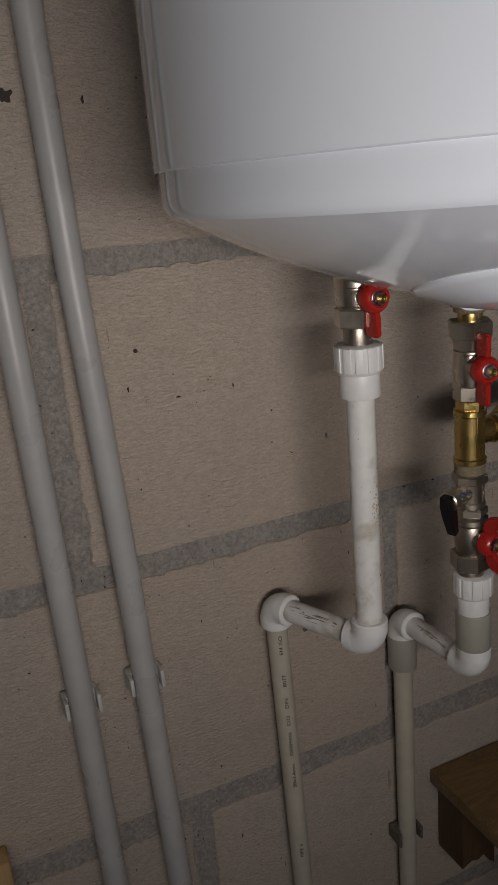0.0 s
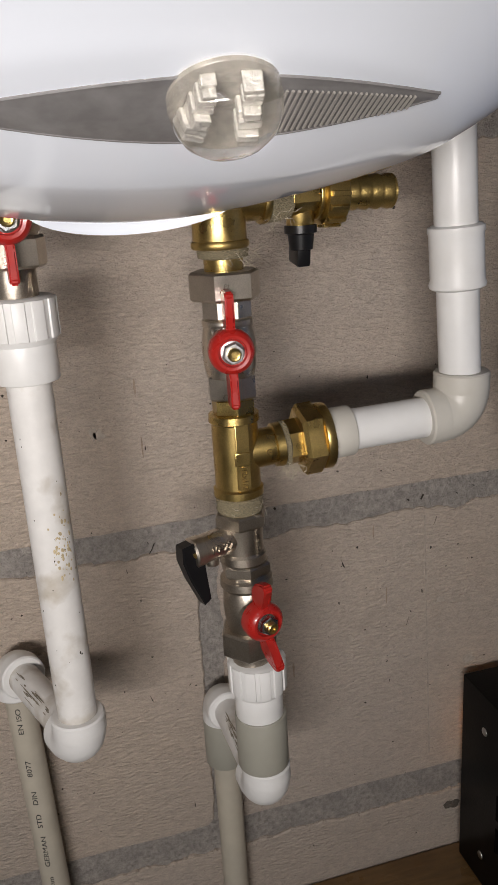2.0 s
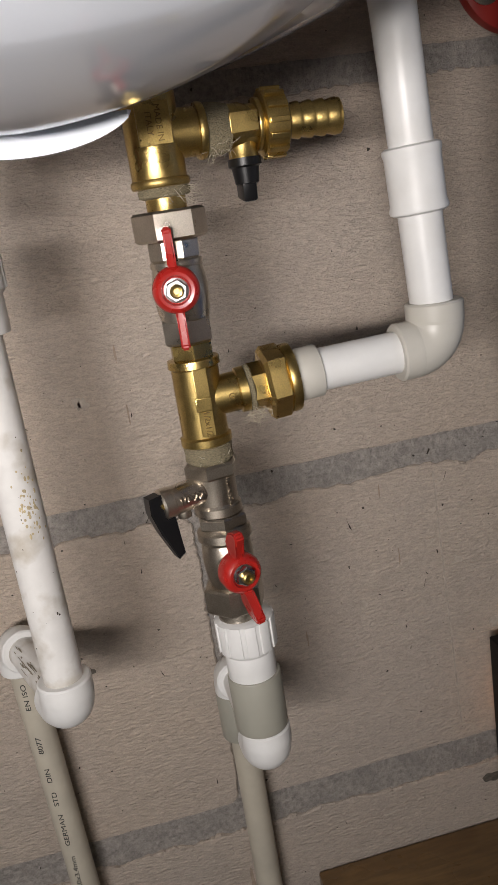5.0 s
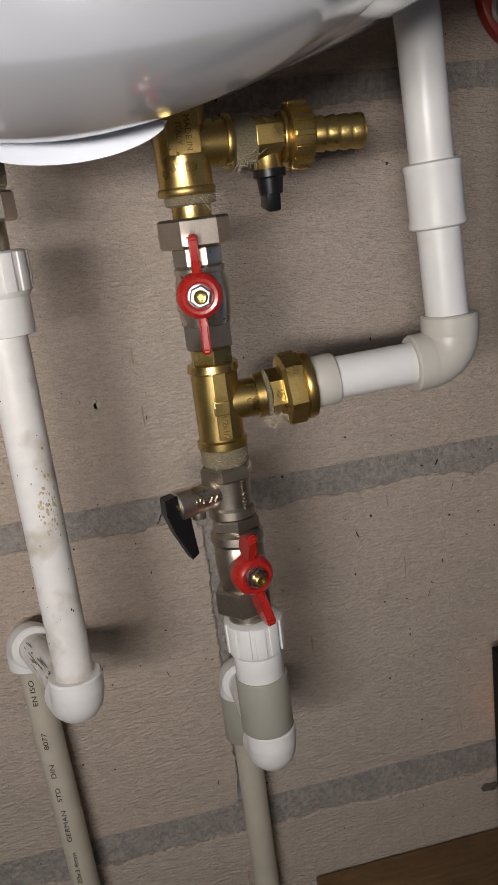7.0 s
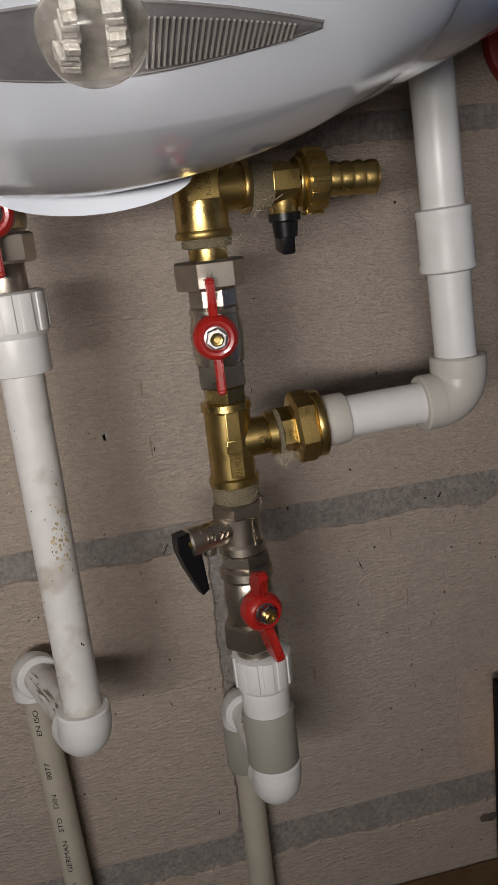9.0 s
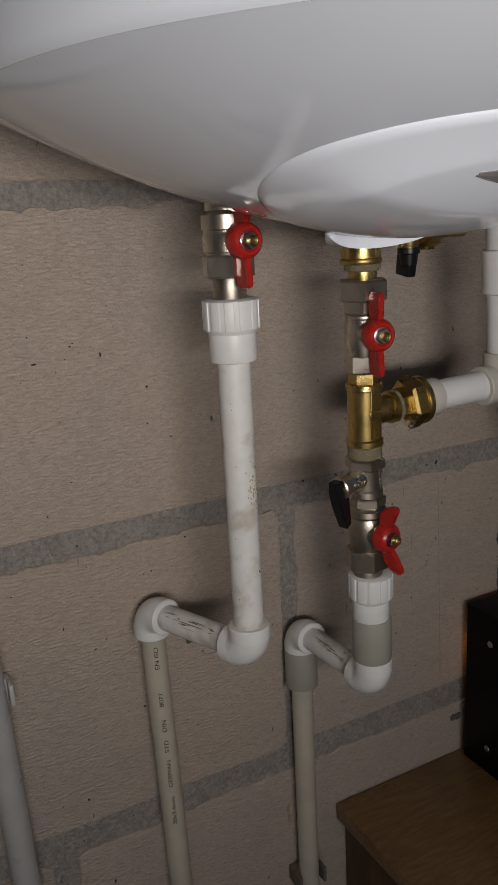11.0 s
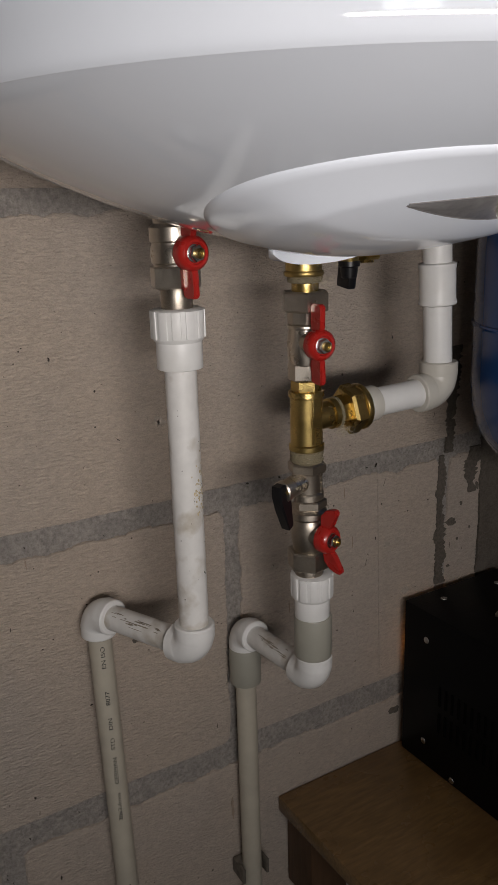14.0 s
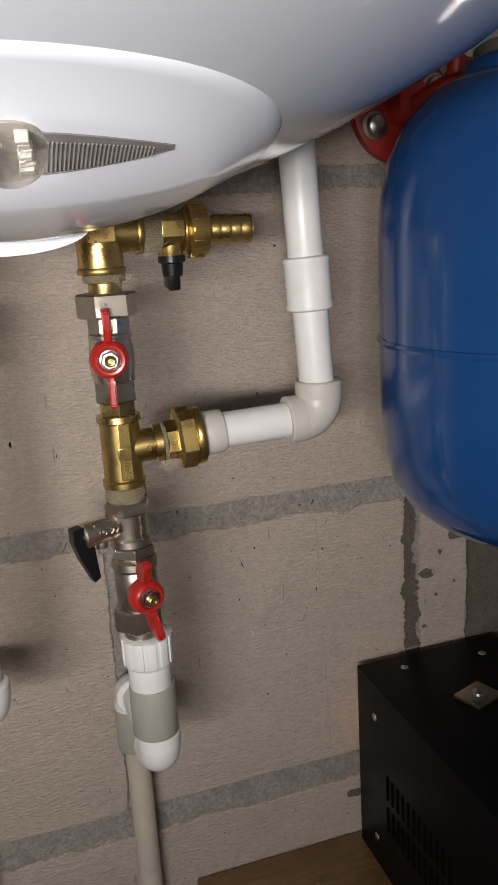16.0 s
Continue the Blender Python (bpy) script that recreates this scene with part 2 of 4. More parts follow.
def hexagon(bm, r, z0, z1, m=Matrix(), turn=0.0, sides=6, e=0.0012):
    """A nut: prism with chamfered corners, r to its corners."""
    rings = []
    for rr, z in ((r - e, z0), (r, z0 + e), (r, z1 - e), (r - e, z1)):
        rings.append([bm.verts.new(m @ Vector((rr * math.cos(turn + 2 * math.pi * i / sides), rr * math.sin(turn + 2 * math.pi * i / sides), z))) for i in range(sides)])
    for a, b in zip(rings, rings[1:]):
        for i in range(sides):
            bm.faces.new((a[i], a[(i + 1) % sides], b[(i + 1) % sides], b[i]))
    bm.faces.new(rings[0][::-1])
    bm.faces.new(rings[-1])
    return bm


def nut(name, r, z0, z1, mat, parent, m=Matrix(), turn=0.0, label=""):
    return part(name, hexagon(bmesh.new(), r, z0, z1, m, turn), mat, parent, label, smooth=20)


def sweep(bm, points, radius, segs=28, caps=True):
    """A round tube along points; radius is one number or one for each point."""
    pts = [Vector(p) for p in points]
    n = len(pts)
    up = None
    rings = []
    for i, p in enumerate(pts):
        d = (pts[min(i + 1, n - 1)] - pts[max(i - 1, 0)]).normalized()
        if up is None:
            up = d.orthogonal().normalized()
        up = (up - d * up.dot(d)).normalized()
        side = d.cross(up)
        r = radius[i] if isinstance(radius, (list, tuple)) else radius
        rings.append([bm.verts.new(p + r * (math.cos(2 * math.pi * k / segs) * up + math.sin(2 * math.pi * k / segs) * side)) for k in range(segs)])
    for a, b in zip(rings, rings[1:]):
        for k in range(segs):
            bm.faces.new((a[k], a[(k + 1) % segs], b[(k + 1) % segs], b[k]))
    if caps:
        bm.faces.new(rings[0][::-1])
        bm.faces.new(rings[-1])
    return bm


def arc(a, corner, b, r, n=8):
    """Points from a to b round the corner with a bend of radius r."""
    a, c, b = Vector(a), Vector(corner), Vector(b)
    u, v = (a - c).normalized(), (b - c).normalized()
    p, q = c + u * r, c + v * r
    out = [a] if (a - p).length > 1e-5 else []
    for i in range(n + 1):
        t = i / n
        out.append((1 - t) ** 2 * p + 2 * t * (1 - t) * (c * 0.82 + (p + q) * 0.09) + t * t * q)
    if (b - q).length > 1e-5:
        out.append(b)
    return out


def brick(bm, x0, x1, y0, y1, z0, z1, e=0.002, m=Matrix()):
    """A block with chamfered edges."""
    ret = bmesh.ops.create_cube(bm, size=1, matrix=m @ Matrix.Translation(((x0 + x1) / 2, (y0 + y1) / 2, (z0 + z1) / 2)) @ Matrix.Diagonal((x1 - x0, y1 - y0, z1 - z0, 1)))
    if e:
        edges = list({ed for v in ret["verts"] for ed in v.link_edges})
        bmesh.ops.bevel(bm, geom=edges, offset=e, segments=2, affect="EDGES", profile=0.5)
    return bm


def outline_slab(bm, pts, depth, m=Matrix(), ease=0.0012):
    """A slab whose face is the outline pts (u, w), lying in the plane of m's x and z, with its face towards -y; depth goes to +y."""
    n = len(pts)
    cu, cw = sum(p[0] for p in pts) / n, sum(p[1] for p in pts) / n

    def ring(k, y):
        out = []
        for u, w in pts:
            du, dw = u - cu, w - cw
            d = math.hypot(du, dw) or 1
            out.append(bm.verts.new(m @ Vector((u - du / d * k, y, w - dw / d * k))))
        return out
    front, mid, back = ring(ease, 0), ring(0, ease), ring(0, depth)
    bm.faces.new(front)
    for a, b in ((front, mid), (mid, back)):
        for i in range(n):
            bm.faces.new((a[i], b[i], b[(i + 1) % n], a[(i + 1) % n]))
    return bm


def lettering(name, text, size, mat, parent, m, wrap=0.0, depth=0.0003):
    """Raised or printed words; wrap bends them round a cylinder of that radius along m's x axis, which is the line of writing."""
    cu = bpy.data.curves.new(name, "FONT")
    cu.body, cu.size, cu.extrude, cu.align_x, cu.align_y = text, size, depth, "CENTER", "CENTER"
    tmp = bpy.data.objects.new(name, cu)
    scene.collection.objects.link(tmp)
    bpy.context.view_layer.update()
    me = bpy.data.meshes.new_from_object(tmp.evaluated_get(bpy.context.evaluated_depsgraph_get()))
    bpy.data.objects.remove(tmp)
    for v in me.vertices:
        x, y, z = v.co
        if wrap:
            a, r = y / wrap, wrap + z
            v.co = m @ Vector((x, r * math.sin(a), r * math.cos(a) - wrap))
        else:
            v.co = m @ v.co
    me.materials.clear()
    me.materials.append(mat)
    ob = new(name, me)
    ob.parent = parent
    bpy.context.view_layer.update()
    ob.matrix_parent_inverse = parent.matrix_world.inverted()
    return ob


# ---- the room ----
WALL = 0.593      # face of the block wall
EAST = 0.776      # face of the wall beside it
JOINTS = [(0.0, 0.006), (0.24, 0.262), (0.492, 0.514), (0.738, 0.764), (0.995, 1.016), (1.246, 1.263), (1.495, 1.515), (1.745, 1.765), (1.995, 2.015), (2.245, 2.265), (2.5, 2.51)]


def room_slab(name, x0, x1, y0, y1, z0, z1, mat, label, category):
    ob = link_mesh(name, brick(bmesh.new(), x0, x1, y0, y1, z0, z1, 0), mat, smooth=0)
    return tagged(ob, label, category, kind="structure")


wall_north = room_slab("wall_north", -1.8, EAST + 0.2, WALL + 0.0025, WALL + 0.2, 0, 2.5, MORTAR, "aerated concrete block wall with rough grey mortar joints", "wall")
wall_east = room_slab("wall_east", EAST + 0.0025, EAST + 0.2, -2.4, WALL + 0.0025, 0, 2.5, MORTAR, "aerated concrete block side wall with grey mortar", "wall")
wall_west = room_slab("wall_west", -2.0, -1.8, -2.4, WALL + 0.2, 0, 2.5, PLASTER, "plain raw plastered wall behind", "wall")
bm = bmesh.new()
for x0, x1, z0, z1 in ((-1.8, -1.25, 0, 2.5), (-0.45, EAST + 0.2, 0, 2.5), (-1.25, -0.45, 0, 1.05), (-1.25, -0.45, 1.95, 2.5)):
    brick(bm, x0, x1, -2.6, -2.4, z0, z1, 0)
wall_south = tagged(link_mesh("wall_south", bm, PLASTER, smooth=0), "plain raw plastered wall with a window", "wall", kind="structure")
window_1 = thing("window_1", (-0.85, -2.5, 1.05), "plain white window seen only as a reflection", "window", kind="structure")
for x0, x1, z0, z1 in ((-1.25, -1.2, 1.05, 1.95), (-0.5, -0.45, 1.05, 1.95), (-1.2, -0.5, 1.05, 1.1), (-1.2, -0.5, 1.9, 1.95), (-0.87, -0.83, 1.1, 1.9)):
    part("window_frame", brick(bmesh.new(), x0, x1, -2.53, -2.47, z0, z1, 0.003), PP, window_1)
floor = room_slab("floor", -2.0, EAST + 0.2, -2.6, WALL + 0.2, -0.15, 0, FLOOR, "bare grey concrete floor", "floor")
ceiling = room_slab("ceiling", -2.0, EAST + 0.2, -2.6, WALL + 0.2, 2.5, 2.65, PLASTER, "plain raw plaster ceiling", "ceiling")


def ragged(x0, x1, z0, z1, rough, seed, step=0.0022):
    """Outline of a sawn block whose edges are chipped and smeared with mortar."""
    pts = []

    def side(ax, az, bx, bz, nx, nz):
        n = max(int(math.hypot(bx - ax, bz - az) / step), 2)
        for i in range(n):
            t = i / n
            px, pz = ax + (bx - ax) * t, az + (bz - az) * t
            k = noise.noise((px * 40 + seed, pz * 40, seed)) * 0.6 + noise.noise((px * 140, pz * 140, seed + 5)) * 0.4
            k += noise.noise((px * 420, pz * 420, seed + 9)) * 0.28
            k -= 1.4 * max(0, noise.noise((px * 22, seed * 2.0, pz * 22)) - 0.32)
            k -= 1.1 * max(0, noise.noise((px * 75, seed * 3.0, pz * 75)) - 0.38)
            pts.append((px + nx * k * rough, pz + nz * k * rough))
    c = 0.004
    side(x0 + c, z0, x1 - c, z0, 0, -0.35)
    side(x1, z0 + c, x1, z1 - c, 1, 0)
    side(x1 - c, z1, x0 + c, z1, 0, 1.5)
    side(x0, z1 - c, x0, z0 + c, -1, 0)
    return pts


ROWS_X = {3: [(-1.8, -1.06), (-1.045, -0.455), (-0.44, 0.166), (0.187, EAST)], 4: [(-1.8, -1.46), (-1.445, -0.855), (-0.84, -0.235), (-0.22, 0.388), (0.404, 0.642), (0.656, 0.703)],
          5: [(-1.8, -1.13), (-1.115, -0.52), (-0.5, 0.093), (0.112, 0.69)], 6: [(-1.8, -1.46), (-1.445, -0.83), (-0.815, -0.21), (-0.195, 0.41), (0.425, EAST)]}
for k in range(1, len(JOINTS)):
    z0, z1 = JOINTS[k - 1][1], JOINTS[k][0]
    for j, (x0, x1) in enumerate(ROWS_X.get(k, ROWS_X[5 if k % 2 else 6])):
        bm = outline_slab(bmesh.new(), ragged(x0, x1, z0, z1, 0.0033, k * 7 + j * 3.3), 0.02, Matrix.Translation((0, WALL, 0)))
        part("block", bm, BLOCK, wall_north, smooth=0)
for k in range(1, len(JOINTS)):
    z0, z1 = JOINTS[k - 1][1] - 0.055, JOINTS[k][0] - 0.055
    for j, (x0, x1) in enumerate([(-0.585, -0.02), (0.0, 0.6), (0.62, 1.22), (1.24, 1.84)] if k % 2 else [(-0.56, 0.28), (0.3, 0.9), (0.92, 1.52), (1.54, 2.1)]):
        m = Matrix(((0, 1, 0, EAST), (-1, 0, 0, 0), (0, 0, 1, 0), (0, 0, 0, 1)))
        part("block", outline_slab(bmesh.new(), ragged(x0, x1, max(z0, 0.0), z1, 0.0035, k * 5 + j * 2.7 + 100), 0.02, m), BLOCK, wall_east, smooth=0)


def blob(cx, cz, w, h, seed, n=18):
    pts = []
    for i in range(n):
        a = 2 * math.pi * i / n
        k = 0.75 + 0.55 * noise.noise((math.cos(a) * 1.3 + seed, math.sin(a) * 1.3, seed * 0.7))
        pts.append((cx + w * k * math.cos(a), cz + h * k * math.sin(a)))
    return pts


def fracture(xc, z0, z1, width, seed, drift=0.006, step=0.0016):
    """Outline of an upright strip of crumbled mortar with torn edges."""
    n = int((z1 - z0) / step)
    left, right = [], []
    for i in range(n + 1):
        z = z0 + (z1 - z0) * i / n
        c = xc + drift * noise.noise((z * 18, seed, 0))
        w = width * (0.55 + 1.1 * max(0, noise.noise((z * 25, seed, 3)) + 0.2) + 0.5 * noise.noise((z * 110, seed, 7)))
        left.append((c - max(w, 0.001) * (0.5 + 0.3 * noise.noise((z * 90, seed, 9)) + 0.35 * noise.noise((z * 420, seed, 2))), z))
        right.append((c + max(w, 0.001) * (0.7 + 0.5 * noise.noise((z * 70, seed, 12)) + 0.5 * noise.noise((z * 380, seed, 21))), z))
    return left + right[::-1]


# spots, chips and streaks on the blocks: (x, z, half width, half height in mm)
CHIPS = [(0.155, 1.364, 1.5, 3), (0.103, 1.369, 6.5, 6), (0.17, 1.185, 2.2, 1.8), (0.2, 1.143, 2.2, 1), (0.248, 1.144, 1, 2), (0.281, 1.116, 1.4, 1), (0.16, 1.156, 1, 2.5),
         (0.16, 1.073, 1, 1), (0.566, 0.963, 0.9, 1.2), (0.559, 0.928, 0.6, 2.5), (0.537, 1.208, 1.2, 1.3), (0.517, 1.099, 0.7, 1.6), (0.091, 1.156, 2.4, 1.2), (0.628, 0.954, 1, 1),
         (0.492, 0.932, 0.6, 1.5), (0.53, 0.874, 0.7, 1), (0.215, 0.698, 1, 3), (0.302, 0.991, 1, 1)]
# flakes lie just proud of the wall; a hollow's shade is their dark colour
for i, (x, z, w, h) in enumerate(CHIPS):
    part("chip", outline_slab(bmesh.new(), blob(x, z, w / 1000, h / 1000, i * 3.1), 0.002, Matrix.Translation((0, WALL - 0.0006, 0)), 0.0003), PIT, wall_north, smooth=0)
bm = bmesh.new()
rnd = random.Random(5)
for i in range(420):
    x, z = rnd.uniform(-0.1, EAST - 0.02), rnd.uniform(0.55, 1.5)
    k = rnd.random() ** 3
    outline_slab(bm, blob(x, z, 0.0004 + 0.0010 * k, 0.0004 + 0.0014 * rnd.random() * k, i * 1.7, 7), 0.002, Matrix.Translation((0, WALL - 0.0004, 0)), 0.0001)
part("pinholes", bm, PIT, wall_north, smooth=0, kind="stuff")
# short scratches on the sawn faces: raised slivers, groove shade in their dark colour
bm = bmesh.new()
rnd = random.Random(17)
for i in range(80):
    x, z, a = rnd.uniform(-0.05, EAST - 0.03), rnd.uniform(0.6, 1.5), rnd.gauss(1.45, 0.35)
    l, w = rnd.uniform(0.001, 0.0045) * rnd.random() + 0.0008, rnd.uniform(0.00018, 0.0005)
    dx, dz = math.cos(a) * l, math.sin(a) * l
    pts = [(x - dx, z - dz), (x - w + dx * 0.1, z - dz * 0.2), (x - w * 0.4 + dx * 0.5, z + dz * 0.5), (x + dx, z + dz), (x + w * 0.7 + dx * 0.3, z + dz * 0.3), (x + w - dx * 0.4, z - dz * 0.4)]
    outline_slab(bm, pts, 0.002, Matrix.Translation((0, WALL - 0.0004, 0)), 0.00005)
part("scratches", bm, PIT, wall_north, smooth=0, kind="stuff")
# torn dark mortar near the corner
for xc, z0, z1, w, seed in ((0.646, 0.855, 0.998, 0.0085, 3.3), (0.655, 1.0, 1.11, 0.012, 8.1), (0.690, 0.95, 1.0, 0.012, 5.2), (0.398, 0.765, 0.84, 0.004, 6.6)):
    part("torn_mortar", outline_slab(bmesh.new(), fracture(xc, z0, z1, w, seed), 0.003, Matrix.Translation((0, WALL - 0.0013, 0)), 0.0002), CRUMB, wall_north, smooth=0)
bm = outline_slab(bmesh.new(), [(EAST - 0.0005, 0.6), (EAST - 0.0005, 1.25)] + [(0.703 + 0.004 * noise.noise((z * 60, 2, 1)) + 0.005 * noise.noise((z * 17, 4, 1)) + 0.0022 * noise.noise((z * 350, 4, 1)), z) for z in [1.25 - 0.0018 * i for i in range(362)]], 0.003, Matrix.Translation((0, WALL - 0.0015, 0)), 0.0)
part("mortar_patch", bm, CRUMB, wall_north, smooth=0)
for x, z, w, h, seed in ((0.588, 0.722, 8, 5, 2.0), (0.3, 0.9, 6, 4, 4.4), (0.663, 0.922, 8, 5, 6.1), (0.683, 0.984, 8, 6, 8.8), (0.672, 0.9, 2, 2, 1.1), (0.676, 0.94, 2, 3, 3.4), (0.66, 0.872, 3, 2, 5.5), (0.66, 1.03, 4, 6, 7.2), (0.69, 0.91, 2, 2, 9.9), (0.698, 0.955, 4, 5, 12.1)):
    part("mortar_smear", outline_slab(bmesh.new(), blob(x, z, w / 1000, h / 1000, seed, 26), 0.003, Matrix.Translation((0, WALL - 0.0006, 0)), 0.0002), CRUMB, wall_north, smooth=0)
# drip streaks and smudges on the blocks
for x, z, w, h, seed in ((0.36, 1.11, 0.9, 7, 1), (0.361, 1.073, 0.6, 9, 2), (0.455, 0.884, 0.9, 8, 3), (0.52, 0.984, 0.7, 6, 4), (0.53, 0.93, 0.6, 9, 5), (0.15, 1.2, 0.8, 6, 6), (0.385, 0.69, 2, 16, 7), (0.215, 0.99, 0.7, 5, 8)):
    part("drip_streak", outline_slab(bmesh.new(), blob(x, z, w / 1000, h / 1000, seed, 20), 0.002, Matrix.Translation((0, WALL - 0.0003, 0)), 0.0001), STAIN, wall_north, smooth=0)
for x, z, w, h, seed in ((0.335, 1.083, 4, 5, 11), (0.574, 0.918, 6, 3, 12), (0.331, 1.085, 3, 6, 13), (0.199, 0.928, 3, 2, 14), (0.17, 0.87, 8, 3, 15), (0.44, 0.93, 6, 4, 16), (0.6, 0.86, 7, 4, 17), (0.5, 0.9, 5, 5, 18)):
    part("smudge", outline_slab(bmesh.new(), blob(x, z, w / 1000, h / 1000, seed, 20), 0.002, Matrix.Translation((0, WALL - 0.0003, 0)), 0.0001), SMUDGE, wall_north, smooth=0)
part("saw_mark", outline_slab(bmesh.new(), [(0.5602, 0.99), (0.5612, 0.99), (0.5672, 0.78), (0.566, 0.78)], 0.002, Matrix.Translation((0, WALL - 0.0003, 0)), 0.0001), SMUDGE, wall_north, smooth=0)

# ---- water heater ----
HX, HY = 0.34, 0.37
DOME_R, DOME_Z, DOME_B = 0.208, 1.292, 1.2225


def dome_z(r):
    return DOME_B + (DOME_Z - DOME_B) * (min(r, DOME_R) / DOME_R) ** 1.7


heater = thing("water_heater", (HX, HY, 1.21), "white enamelled electric storage water heater hung on the block wall", "water heater")
HM = Matrix.Translation((HX, HY, 0))
turned("tank_jacket", [(0.1985, 1.3085), (0.2024, 1.3085), (0.2034, 1.3092), (0.2038, 1.3112), (0.2038, 1.6), (0.2038, 2.0), (0.199, 2.02), (0.12, 2.05), (0.03, 2.06)], ENAMEL, heater, HM, segs=128)
turned("lower_ring", [(0.1990, 1.313), (0.2008, 1.3105), (0.2012, 1.308), (0.2014, 1.300), (0.2012, 1.2935), (0.2006, 1.2905), (0.1998, 1.2884), (0.1988, 1.2868), (0.1976, dome_z(0.1976) - 0.0006), (0.1945, dome_z(0.1945) + 0.0015)], ENAMEL, heater, HM, segs=128)
turned("dome", [(r, dome_z(r) - 0.0002) for r in (0.1975, 0.19, 0.175, 0.16, 0.14, 0.12, 0.1, 0.08, 0.06, 0.04, 0.02, 0.008)], ENAMEL, heater, HM, segs=128)
# control cover: a round shell over the front of the dome
PX, PY, PA, PB = 0.3345, 0.3043, 0.099, 0.0849
FOLD = 0.40


def cover_z(x, y, s):
    """Underside of the cover: a steep front face, a soft fold, then a nearly level back."""
    base = dome_z(math.hypot(x - HX, y - HY))
    v = (y - (PY - PB)) / (2 * PB)
    w = max(min(v / FOLD, (1 - v) / (1 - FOLD)), 0)
    w -= 0.02 * math.exp(-((v - FOLD) / 0.02) ** 2)
    return base - 0.0016 * min(1, (1 - s) / 0.03) ** 0.5 - 0.0068 * max(w, 0) * min(1, (1 - s) / 0.25)


bm = bmesh.new()
rings = []
S = [0.01] + [0.02 * i for i in range(1, 47)] + [0.94, 0.955, 0.97, 0.98, 0.99, 1.0]
NC = 144
for s in S:
    ring = []
    for i in range(NC):
        a = 2 * math.pi * i / NC
        x, y = PX + PA * s * math.cos(a), PY + PB * s * math.sin(a)
        ring.append(bm.verts.new((x, y, cover_z(x, y, s))))
    rings.append(ring)
for a, b in zip(rings, rings[1:]):
    for i in range(NC):
        bm.faces.new((a[i], a[(i + 1) % NC], b[(i + 1) % NC], b[i]))
bm.faces.new(rings[0][::-1])
top = [bm.verts.new(v.co + Vector((0, 0, 0.004))) for v in rings[-1]]
for i in range(NC):
    bm.faces.new((rings[-1][i], rings[-1][(i + 1) % NC], top[(i + 1) % NC], top[i]))
cover = part("control_cover", bm, COVER, heater, "white glossy plastic cover with a dial window", smooth=60)


def on_cover(x, y, drop=0.0):
    s = math.hypot((x - PX) / PA, (y - PY) / PB)
    return Vector((x, y, cover_z(x, y, min(s, 0.999)) - drop))


# dial window: a grey spindle laid on the cover for a recess, with ribs, and a round clear knob
bm = bmesh.new()
KX, KY = 0.3395, 0.2615
HALF = 0.0485


def spindle(u):
    return 0.0093 * (1 - abs(u) ** 1.7) + 0.0007


grid = []
for i in range(49):
    u = -1 + i / 24
    grid.append([bm.verts.new(on_cover(KX + u * HALF, KY - 0.0045 * (1 - u * u) + v * spindle(u), 0.0007 - 0.0004 * abs(v))) for v in (-1, -0.5, 0, 0.5, 1)])
for a, b in zip(grid, grid[1:]):
    for j in range(4):
        bm.faces.new((a[j], a[j + 1], b[j + 1], b[j]))
window = part("scale_window", bm, SLOT, cover, "dark grey ribbed scale window")
# rims coloured dark to paint in the shade along the recess edge
for s in (-1, 1):
    bm = bmesh.new()
    sweep(bm, [on_cover(KX + u * HALF, KY - 0.0045 * (1 - u * u) + s * spindle(u), 0.0) for u in [-1 + i / 20 for i in range(41)]], 0.00045, 8)
    part("window_rim", bm, SLOT, cover, "thin rim, dark in place of the shade at the recess edge")
for i in range(26):
    u = 0.24 + i * 0.025
    bm = bmesh.new()
    p, q = (on_cover(KX + u * HALF, KY - 0.0045 * (1 - u * u) + k * 0.72 * spindle(u), 0.0009) for k in (-1, 1))
    sweep(bm, [p, q], 0.00032, 6)
    part("rib", bm, RIBS, cover, smooth=0)
kc = on_cover(KX + 0.001, KY - 0.0105, 0.0)
kn = (Vector((0.0, -0.42, -0.9))).normalized()
KM = axis_pose(kc, kc + kn)
bm = bmesh.new()
lathe(bm, [(0.0098, -0.004), (0.0103, 0.0), (0.0104, 0.003), (0.0098, 0.006), (0.0084, 0.0085), (0.0062, 0.0102), (0.0035, 0.0111), (0.001, 0.0114)], KM, 40)
knob = part("dial_knob", bm, GLASS, cover, "round clear plastic temperature knob")
knob.visible_shadow = False
# bright bars of the knob; its facets' sparkle is put into their silvery colour
rnd = random.Random(3)
for j in (-1, 1):
    bm = bmesh.new()
    for i in range(9):
        yy = -0.0052 + i * 0.0013
        w = 0.0011 + rnd.uniform(0, 0.0006)
        brick(bm, j * 0.0034 - w, j * 0.0034 + w, yy - 0.0006, yy + 0.0006, 0.0008, 0.0028 + rnd.uniform(0, 0.0016), 0.0002,
              KM @ Matrix.Rotation(rnd.uniform(-0.06, 0.06), 4, "Z"))
    part("knob_insert", bm, CRYSTAL, knob, "silvery ridged bars imitating the sparkle inside the clear knob", smooth=0)
part("knob_seat", lathe(bmesh.new(), rounded(0.0094, -0.004, 0.0008, 0.0006), KM, 32), SEAT, knob, "grey dial disc under the knob")

